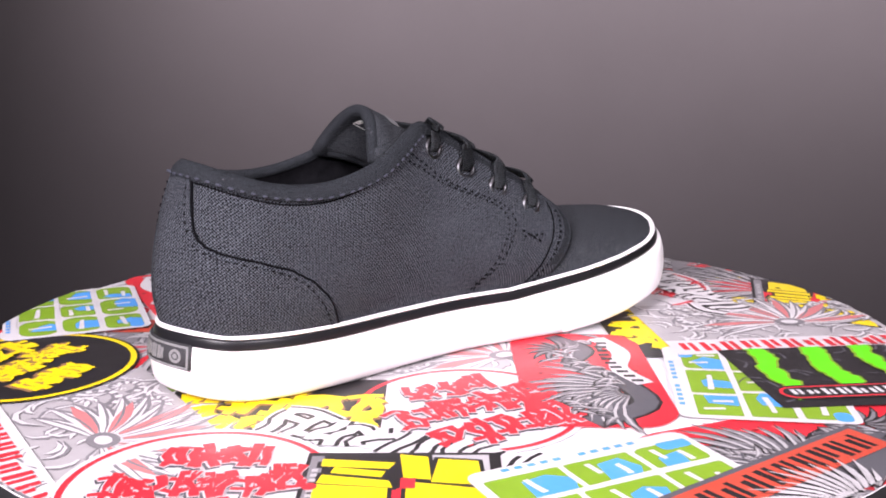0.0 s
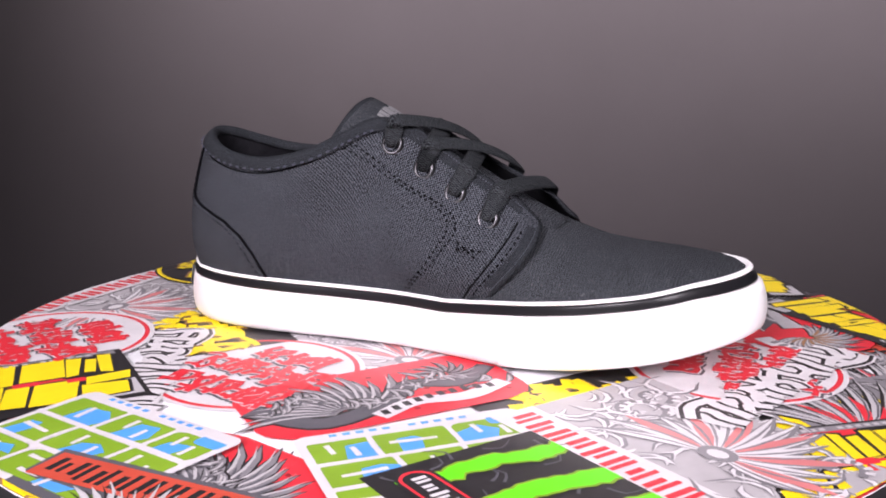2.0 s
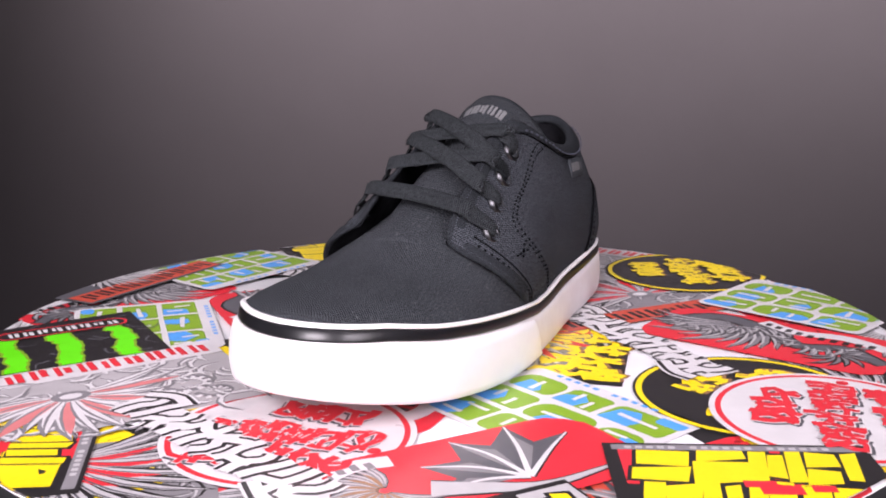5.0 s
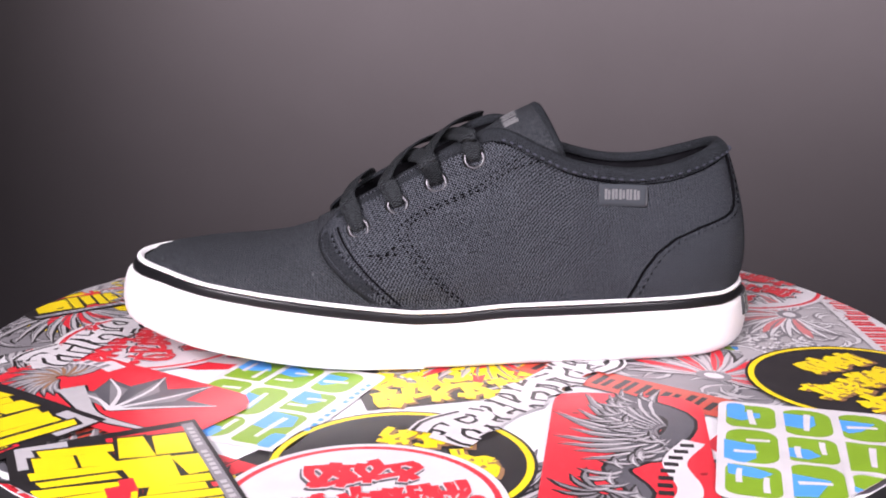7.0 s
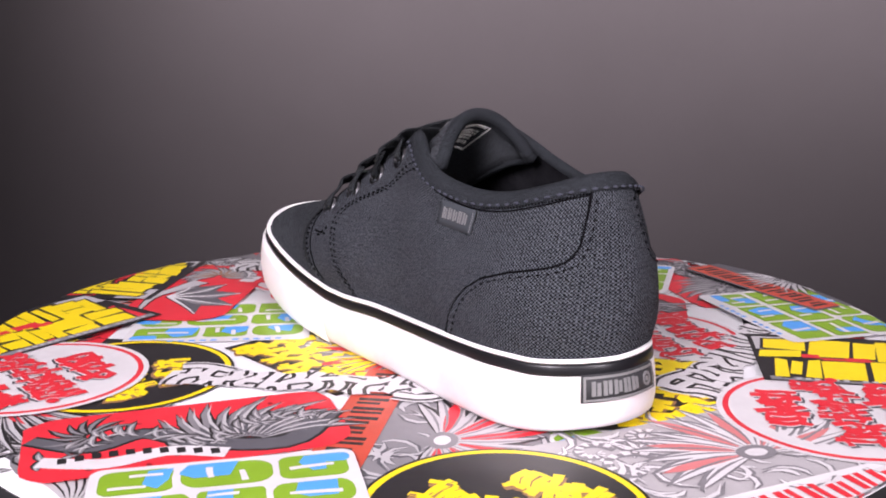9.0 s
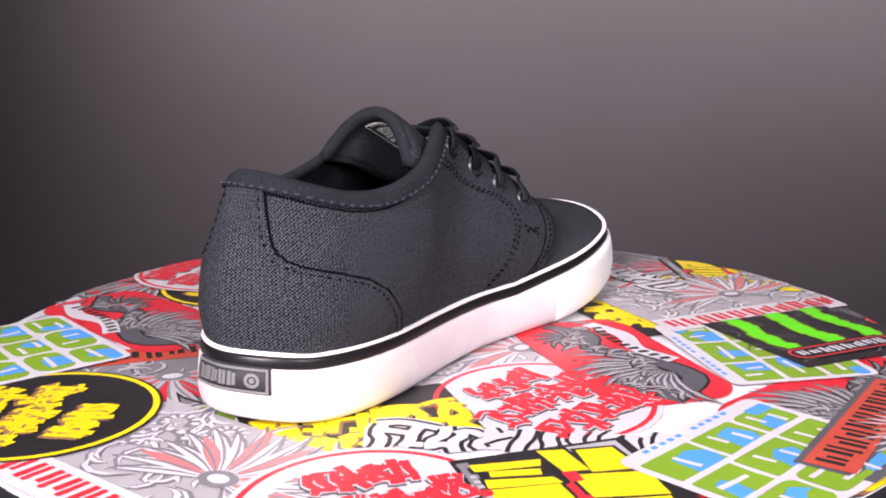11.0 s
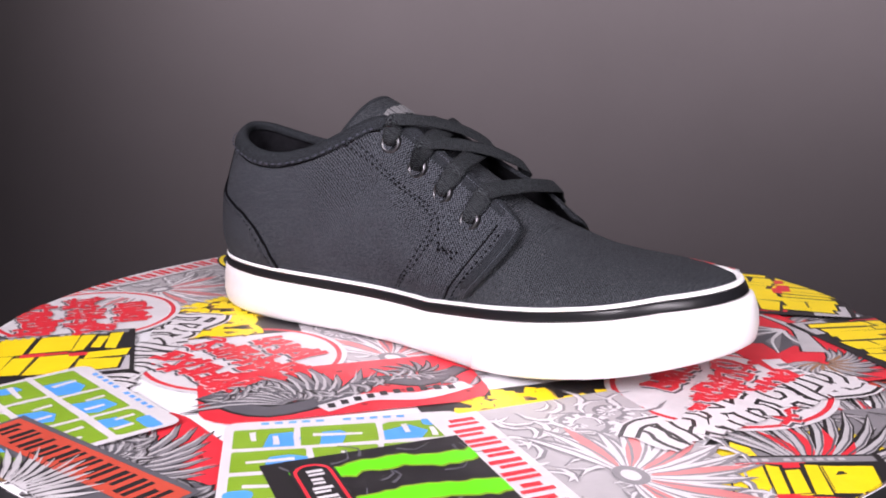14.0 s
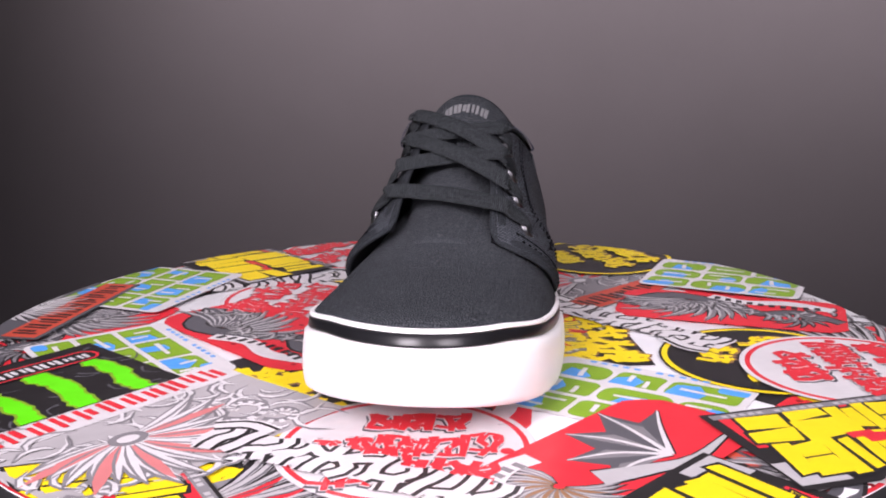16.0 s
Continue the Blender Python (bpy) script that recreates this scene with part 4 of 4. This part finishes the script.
def yellow_block(k):
    base = rect(94, 68)
    red = [rect(60, 30, -12, 15), rect(14, 9, 8, -2)]
    outer, ins = [], []
    for j, (n, x, y, w, h) in enumerate([(4, -40, 3, 78, 23), (4, -42, -27, 82, 27)]):
        outer += letters(n, x, y, w, h, 0.05, 0.16, 0.06, 1.7, seed=60 + 7 * k + j)
        ins += letters(n, x, y, w, h, 0.05, 0.16, 0.06, 0.2, seed=60 + 7 * k + j)
    strip = rect(88, 4.5, 0, 30.2)
    bars = [rect(2.4, 2.2, -38 + i * 3.9, 30.2) for i in range(20) if i % 7 != 5]
    return ("black", base), [("red_print", "red", red), ("grey_print", "pale", [rect(20, 18, -36, -22), rect(14, 20, 38, -20)]), ("outline_print", "black", outer), ("lettering", "yellow", ins),
                             ("accent_print", "red", [rect(11, 5, 2, 1), rect(8, 5, 22, -2)]), ("grey_band", "grey", [strip]), ("small_lettering", "pale", bars)]


def dragon(k):
    base = jag(rect(118, 60, 0, 0, 14), 0.8, k)
    flip = -1 if k % 2 else 1
    f = lambda polys: [[(x, y * flip) for x, y in p] for p in polys]
    wing_dark = fan(-20, -18, 15, 150, 15, 40, 6.4, 0.5, 6, seed=k)
    wing = fan(-20, -18, 15, 150, 15, 38, 4.2, 0.5, 7, seed=k)
    wing_in = fan(-20, -18, 20, 145, 15, 22, 2.4, 0.5, 8, seed=k + 1)
    body_d = ribbon_poly([(-55, 5), (-35, -20), (-5, -12), (15, 4), (35, -4), (56, 10)], lambda t: 14 - 5 * t)
    body = ribbon_poly([(-55, 5), (-35, -20), (-5, -12), (15, 4), (35, -4), (56, 10)], lambda t: 11 - 5 * t)
    scales = []
    for i in range(16):
        scales.append(leaf(-48 + i * 6.4, -6 + 9 * math.sin(i * 0.7), radians(60 + 40 * math.sin(i)), 10, 2.6))
    claw = fan(34, 8, -70, 130, 9, 17, 4.0, 0.6, 2, seed=k + 5)
    claw_l = fan(34, 8, -70, 130, 9, 14, 1.8, 0.6, 3, seed=k + 5)
    ban = ribbon_poly([(-12, -24), (8, -16), (30, -20), (52, -12)], 8.5)
    bars = []
    for i in range(10):
        x = -8 + i * 5.8
        y = -23 + 7 * math.sin((x + 12) / 64 * math.pi) * 0.9 + (x + 12) * 0.13
        bars.append(rect(3.1, 5.0, x, y))
    ridge = fan(-21, -18, 17, 152, 15, 36, 1.5, 0.5, 9, seed=k)
    r2 = random.Random(40 + k)
    plume_d, plume, plume_l = [], [], []
    for i in range(46):
        t = i / 45
        px, py = -52 + 104 * t, -6 + 9 * math.sin(t * 10.5) + r2.uniform(-5, 5)
        aa, ln = radians(r2.uniform(20, 150)), r2.uniform(7, 13)
        plume_d.append(leaf(px, py, aa, ln + 1.4, 4.0, 0.5))
        plume.append(leaf(px, py, aa, ln, 2.6, 0.5))
        plume_l.append(leaf(px + 0.4, py + 0.3, aa, ln * 0.8, 0.9, 0.5))
    spat = [jag(round_poly(1.4, 6, rng.uniform(-52, 52), rng.uniform(-26, 26)), 0.5, i) for i in range(16)]
    return ("red", base), [("spatter_print", "dark_red", spat), ("outline_print", "black", f(wing_dark + body_d + claw)), ("wing_print", "grey", f(wing)), ("body_print", "slate", f(body)),
                           ("feather_print", "slate", f(wing_in)), ("ridge_print", "pale", f(ridge)), ("plume_outline", "black", f(plume_d)), ("plume_print", "grey", f(plume)), ("plume_highlight", "pale", f(plume_l)), ("tail_print", "grey", f(claw_l)), ("detail_print", "slate", f([leaf(-50 + i * 7, -8 + 9 * math.sin(i * 0.7 + 0.5), 1.1, 6, 1.3) for i in range(14)])), ("banner", "white", f(ban)), ("lettering", "black", f(bars))]


def bat_dragon(k):
    """The red design that shows a ribbed bat wing."""
    base = jag(rect(120, 58, 0, 0, 20), 0.6, k)
    o = (14.0, -14.0)
    ends = [(o[0] + ln * math.cos(radians(a)), o[1] + ln * math.sin(radians(a))) for a, ln in ((172, 34), (140, 38), (105, 40), (70, 44), (38, 42))]
    skin, ribs, rib_out = [], [], []
    for a, b in zip(ends, ends[1:]):
        mid = ((a[0] + b[0]) / 2 * 0.72 + o[0] * 0.28, (a[1] + b[1]) / 2 * 0.72 + o[1] * 0.28)
        skin += [[o, a, mid], [o, mid, b]]
    for e in ends:
        mid = ((o[0] + e[0]) / 2 + 2.5, (o[1] + e[1]) / 2 + 3.0)
        ribs += stroke([o, mid, e], 2.4, 0.7)
        rib_out += stroke([o, mid, e], 4.0, 1.8)
    spikes = fan(-34, 0, 60, 300, 26, 21, 2.6, 0.5, 3, seed=k)
    spikes_d = fan(-34, 0, 60, 300, 26, 24, 4.0, 0.5, 2, seed=k)
    tan_sp = fan(-34, 0, 80, 280, 9, 13, 1.8, 0.3, 2, seed=k + 4)
    tail = stroke([(-20, -6), (-4, -14), (16, -22), (44, -20)], 11, 1.5, 10)
    tail_d = stroke([(-20, -6), (-4, -14), (16, -22), (44, -20)], 13.5, 3.0, 10)
    ban = ribbon_poly([(-58, 2), (-50, 16), (-36, 22), (-22, 20)], 9)
    bars = [rect(3.0, 5.2, -52 + i * 5.4, 15.5 + 5.5 * math.sin(i * 0.55)) for i in range(5)]
    return ("red", base), [("outline_print", "black", spikes_d + tail_d + rib_out), ("wing_print", "slate", skin), ("wing_shade", "grey", [[(x * 0.86 + o[0] * 0.14, y * 0.86 + o[1] * 0.14) for x, y in p] for p in skin[::2]]),
                           ("rib_print", "white", ribs), ("feather_print", "grey", spikes), ("feather_highlight", "pale", fan(-34, 0, 62, 302, 26, 17, 0.9, 0.5, 5, seed=k)), ("spike_print", "brown", tan_sp), ("tail_print", "pale", tail), ("banner", "white", ban), ("lettering", "grey", bars)]


def flower(k):
    dull = k % 2 == 1
    base = rect(120, 84)
    strip_ink, let_ink = ("white", "red") if not dull else ("orange", "black")
    grey = fan(14, 2, -10, 190, 17, 40, 7.5, 0.25, 5, seed=k)
    thin = fan(14, 2, -10, 190, 17, 36, 1.3, 0.25, 7, seed=k)
    redp = fan(14, 2, 5, 175, 6, 36, 6.0, 0.1, 8, seed=k + 2)
    swirl = []
    for cx, cy, rr in ((-34, 10, 14), (-40, 26, 9), (-16, 30, 8), (46, 28, 9)):
        pts = [(cx + rr * (1 - t / 9) * math.cos(t * 0.8), cy + rr * (1 - t / 9) * math.sin(t * 0.8)) for t in range(9)]
        swirl += ribbon_poly(pts, 3.2)
    curls_d, curls = [], []
    rc = random.Random(300 + k)
    for _ in range(90):
        px, py = rc.uniform(-58, 58), rc.uniform(-20, 40)
        aa, ln, bend_by = rc.uniform(0, 6.28), rc.uniform(12, 24), rc.choice((-1.3, 1.3))
        curls_d.append(leaf(px, py, aa, ln, rc.uniform(3.6, 5.2), bend_by))
        curls.append(leaf(px, py, aa, ln * 0.92, rc.uniform(1.8, 3.0), bend_by))
    core = [round_poly(8, 18, 14, 3, 6), ]
    ring2 = [round_poly(4.5, 14, 14, 3, 3.2)]
    lets = bar_line(11, -56, -37.5, 112, 12.5, 90 + k)
    return ("smoke" if not dull else "grey", base), [("curl_outline", "grey" if not dull else "slate", curls_d), ("curl_print", "white" if not dull else "pale", curls), ("swirl_print", "grey" if not dull else "slate", swirl), ("white_swirl_print", "white", [[(x + 1.6, y + 1.2) for x, y in p] for p in swirl[::2]]),
                                                   ("petal_outline", "grey" if not dull else "black", grey), ("petal_print", "white" if not dull else "pale", [[(14 + (x - 14) * 0.93, 2 + (y - 2) * 0.93) for x, y in p] for p in fan(14, 2, -10, 190, 17, 40, 5.6, 0.25, 5, seed=k)]),
                                                   ("red_petal_print", "pink" if not dull else "red", redp), ("petal_linework", "grey", thin), ("core", "grey", core), ("core_centre", "white", ring2),
                                                   ("strip", strip_ink, [rect(120, 21, 0, -31.5)]), ("lettering", let_ink, lets)]


def claws(k):
    base = rect(82, 74)
    stripes, fringe, cracks = [], [], []
    r = random.Random(5)
    for j, (x, w) in enumerate(((-24, 8.0), (2, 9.5), (27, 8.0))):
        for out, more in ((fringe, 2.6), (stripes, 0.0)):
            q = random.Random(50 + j)
            lft, rgt = [], []
            for i in range(23):
                y = 37 - i * 3.0
                ww = (w * (0.72 + 0.28 * q.random()) + more) * (1 if i < 17 else max(0.06, (23 - i) / 6))
                cx = x + 1.6 * math.sin(i * 0.45 + j) - i * 0.22 + q.uniform(-0.9, 0.9)
                lft.append((cx - ww / 2 - q.uniform(0, 1.2), y))
                rgt.append((cx + ww / 2 + q.uniform(0, 1.2), y))
            out += [[lft[i], rgt[i], rgt[i + 1], lft[i + 1]] for i in range(22)]
    for j in range(26):
        x, y, a = r.uniform(-38, 38), r.uniform(-34, 34), r.uniform(0, 3.1)
        cracks += stroke([(x, y), (x + 7 * math.cos(a), y + 7 * math.sin(a)), (x + 13 * math.cos(a + 0.6), y + 13 * math.sin(a + 0.6))], 1.3, 0.4, 4)
    edge = rect(66, 16, -4, -21, 7.9)
    rim_line = rect(63, 13.4, -4, -21, 6.6)
    inner = rect(60, 11, -4, -21, 5.4)
    lets = bar_line(8, -31, -24.5, 54, 7, 5)
    return ("black", base), [("crackle_print", "slate", cracks), ("claw_fringe", "green", fringe), ("claw_print", "lime", stripes), ("oval_edge", "black", [edge]), ("oval_line", "red", [rim_line]), ("oval", "black", [inner]), ("lettering", "white", lets)]


def outline_strip(k):
    """Angular white graffiti shapes with a heavy black outline on a white cut-out."""
    base = jag([(-62, -8), (-40, -9), (-10, -8), (20, -9), (45, -8), (61, -8), (62, 2), (60, 9), (30, 9), (5, 10), (-25, 9), (-50, 10), (-62, 8)], 1.2, k)
    r = random.Random(130 + k)
    paths, x = [], -57.0
    while x < 56:
        lo, hi, lean, kink = r.uniform(-13.0, -8), r.uniform(8, 13.0), r.uniform(-1, 6), r.uniform(-3.2, 3.2)
        paths.append([(x + lean, hi), (x + lean * 0.6 + kink, 3.5), (x + lean * 0.4 - kink, -3.5), (x, lo)])
        if r.random() < 0.75:
            v = r.uniform(-8, 8)
            paths.append([(x - 1, v), (x + 4, v + r.uniform(-3, 3)), (x + r.uniform(7, 11), v + r.uniform(-3, 5))])
        x += r.uniform(9.0, 12.0)
    paths += [[(-60, 12), (-50, 14), (-36, 9)], [(40, -11), (52, -13), (63, -6)]]
    rim_w = [q for p in paths for q in stroke(p, 11.0, 10.4, 5)]
    blk = [q for p in paths for q in stroke(p, 8.6, 8.0, 5)]
    wht = [q for p in paths for q in stroke(p, 5.0, 4.4, 5)]
    return ("white", base), [("cutout_edge", "white", rim_w), ("outline_print", "black", blk), ("lettering", "white", wht)]


def red_strip(k):
    base = rect(108, 40)
    lets = bar_line(10, -49, 2, 98, 12.5, 150 + k)
    return ("slate", base), [("band", "orange", [rect(104, 18, 0, 8.5)]), ("lettering", "black", lets), ("grey_print", "pale", fan(0, -26, 20, 160, 17, 30, 3.2, 0.3, 6, seed=k)), ("grey_linework", "black", fan(0, -26, 24, 156, 16, 26, 0.9, 0.3, 8, seed=k))]


def yellow_free(k):
    base = rect(88, 62)
    outer, ins = [], []
    for j, (n, x, y, w, h) in enumerate([(3, -30, 12, 42, 14), (5, -42, -8, 84, 19), (5, -40, -29, 80, 19)]):
        outer += brush(n, x, y, w, h, 1.0, 0.9, -1.6, 170 + 5 * k + j)
        ins += brush(n, x, y, w, h, 0.8, 0, 0, 170 + 5 * k + j)
    return ("black", base), [("shadow_print", "brown", outer), ("lettering", "yellow", ins)]


def feathers(k):
    base = rect(86, 66)
    r = random.Random(400 + k)
    down_d, down, down_l = [], [], []
    for _ in range(60):
        px, py, aa, ln = r.uniform(-42, 42), r.uniform(-32, 32), r.uniform(0, 6.28), r.uniform(10, 20)
        down_d.append(leaf(px, py, aa, ln + 1.5, 5.0, 0.8))
        down.append(leaf(px, py, aa, ln, 3.2, 0.8))
        down_l.append(leaf(px, py, aa, ln * 0.8, 1.0, 0.8))
    red = [jag(round_poly(r.uniform(5, 10), 9, r.uniform(-36, 36), r.uniform(-26, 26)), 1.4, i) for i in range(5)]
    return ("grey", base), [("red_ground", "red", red), ("down_outline", "black", down_d), ("down_print", "grey", down), ("down_highlight", "pale", down_l),
                            ("outline_print", "black", fan(-30, -20, -10, 110, 15, 62, 6.2, 0.4, 4, seed=k)), ("feather_print", "pale", fan(-30, -20, -10, 110, 15, 58, 3.6, 0.4, 6, seed=k)),
                            ("red_print", "red", fan(-30, -20, 20, 80, 4, 30, 4.2, 0.4, 8, seed=k)), ("detail_print", "slate", fan(-30, -20, -10, 110, 15, 50, 1.0, 0.4, 10, seed=k))]


DESIGN = {
    circle_white: "round white sticker with a red ring and red graffiti shapes", circle_black: "round black sticker with a yellow ring and yellow graffiti shapes",
    blue_green: "white sticker with green and blue block lettering shapes", yellow_block: "black and red sticker with yellow block shapes", dragon: "red sticker with a grey winged dragon and banner", bat_dragon: "red sticker with a grey bat-winged dragon",
    flower: "pale grey sticker with a feathery flower and a strip of red shapes", claws: "black sticker with lime claw marks and an oval badge", outline_strip: "white cut-out sticker with black-outlined angular shapes",
    red_strip: "dark sticker with an orange-red strip of black shapes", yellow_free: "black sticker with yellow graffiti shapes", feathers: "grey sticker with feather drawing",
}
made_designs = 0


def sticker(design, k, x, y, turn, level, flip=1.0, size=1.0):
    """One sticker, about (x, y), its own right side turned by so many degrees, lying at a level of the overlaps."""
    global made_designs
    made_designs += 1
    (ink, outline), prints = design(k)
    c, s = math.cos(radians(turn)) * size, math.sin(radians(turn)) * size
    z0 = 0.00050 + level * 0.00040 + (made_designs % 5) * 0.000008

    def sheet(name, polys, ink_name, z, parent, label=""):
        verts, faces = [], []
        for poly in polys:
            pts = clipped([(x + c * px - s * py * flip, y + s * px + c * py * flip) for px, py in poly])
            if len(pts) < 3:
                continue
            faces.append(list(range(len(verts), len(verts) + len(pts))))
            for px, py in pts:
                over = max(0.0, math.hypot(px, py) / 1000 - (DISC_R - 0.004))
                verts.append((px / 1000, py / 1000, z + 0.0000006 * len(faces) - over * over * 60))
        if not faces:
            return None
        me = bpy.data.meshes.new(name)
        me.from_pydata(verts, [], faces)
        me.materials.append(INK[ink_name])
        ob = new(name, me)
        ob.parent = parent
        return tagged(ob, label)

    top = sheet("sticker", [outline], ink, z0, turntable, DESIGN[design])
    bmx = bmesh.new()
    bmx.from_mesh(top.data)
    for fc in bmx.faces:
        if fc.normal.z < 0:
            fc.normal_flip()
    ext = bmesh.ops.extrude_face_region(bmx, geom=bmx.faces[:])
    for v in [g for g in ext["geom"] if isinstance(g, bmesh.types.BMVert)]:
        v.co.z += 0.00003
    bmx.to_mesh(top.data)
    bmx.free()
    z = z0 + 0.00004
    for name, ink_name, polys in prints:
        ob = sheet(name, polys, ink_name, z, top)
        if ob:
            tagged(ob, kind="stuff")
        z += 0.000006 + 0.0000006 * len(polys)
    return top


for row in (
    (feathers, 1, 172, 112, 80, 0), (flower, 2, 18, -42, 31, 0), (blue_green, 6, -120, -78, 245, 0), (yellow_free, 1, -68, -98, 0, 1), (flower, 1, -118, -18, 180, 1),
    (dragon, 4, 132, -136, 22, 0), (dragon, 2, 62, -62, 90, 2), (circle_white, 2, 10, -99, 31, 1), (outline_strip, 1, -12, -139, -24, 2), (circle_white, 1, -82, -172, 5, 3),
    (yellow_block, 1, -14, -194, 90, 4), (blue_green, 1, 62, -179, 26, 5), (red_strip, 1, 120, -172, 36, 6), (blue_green, 2, 132, -72, 83, 3), (claws, 1, 172, -63, 6, 4),
    (yellow_free, 2, 112, 8, 93, 1), (flower, 4, 163, 12, 7, 3), (circle_white, 3, 106, 91, 136, 2), (outline_strip, 2, 133, 91, 289, 5), (yellow_block, 4, 205, 56, 76, 2),
    (blue_green, 4, 4, 116, 105, 1), (bat_dragon, 1, 58, 150, 184, 3), (yellow_block, 3, 80, 206, 2, 4), (yellow_block, 2, -20, 202, 153, 5), (circle_white, 4, -92, 165, 230, 4),
    (circle_black, 2, -80, 130, 215, 1), (yellow_free, 3, -40, 46, 232, 0), (outline_strip, 3, -80, 46, 272, 3), (dragon, 3, -140, 75, 118, 2), (blue_green, 3, -196, 38, 112, 5),
    (circle_black, 1, -186, -50, 248, 4), (flower, 6, -136, -124, -56, 2), (feathers, 2, -150, 165, 140, 0), (flower, 3, -45, 0, 40, 0), (dragon, 5, 40, 55, 40, 0),
):
    sticker(*row)

# the lowest layer: worn stickers along the rim, mostly hidden by those above
for i, design in enumerate((dragon, yellow_free, feathers, red_strip) * 4):
    a = 360 / 16 * i
    sticker(design, 20 + i, 196 * math.cos(radians(a)), 196 * math.sin(radians(a)), a + 90 + 25 * math.sin(i * 2.3), -1)

shoe_marks()


def motions():
    times = [i / 10 for i in range(161)]
    seat = pose(-math.sin(radians(SHOE_TURN)) * SHOE_OFF, math.cos(radians(SHOE_TURN)) * SHOE_OFF, 0.0015, 0, 0, SHOE_TURN)
    walk(turntable, [(t, turned(t)) for t in times])
    walk(shoe, [(t, turned(t) @ seat) for t in times])


motions()
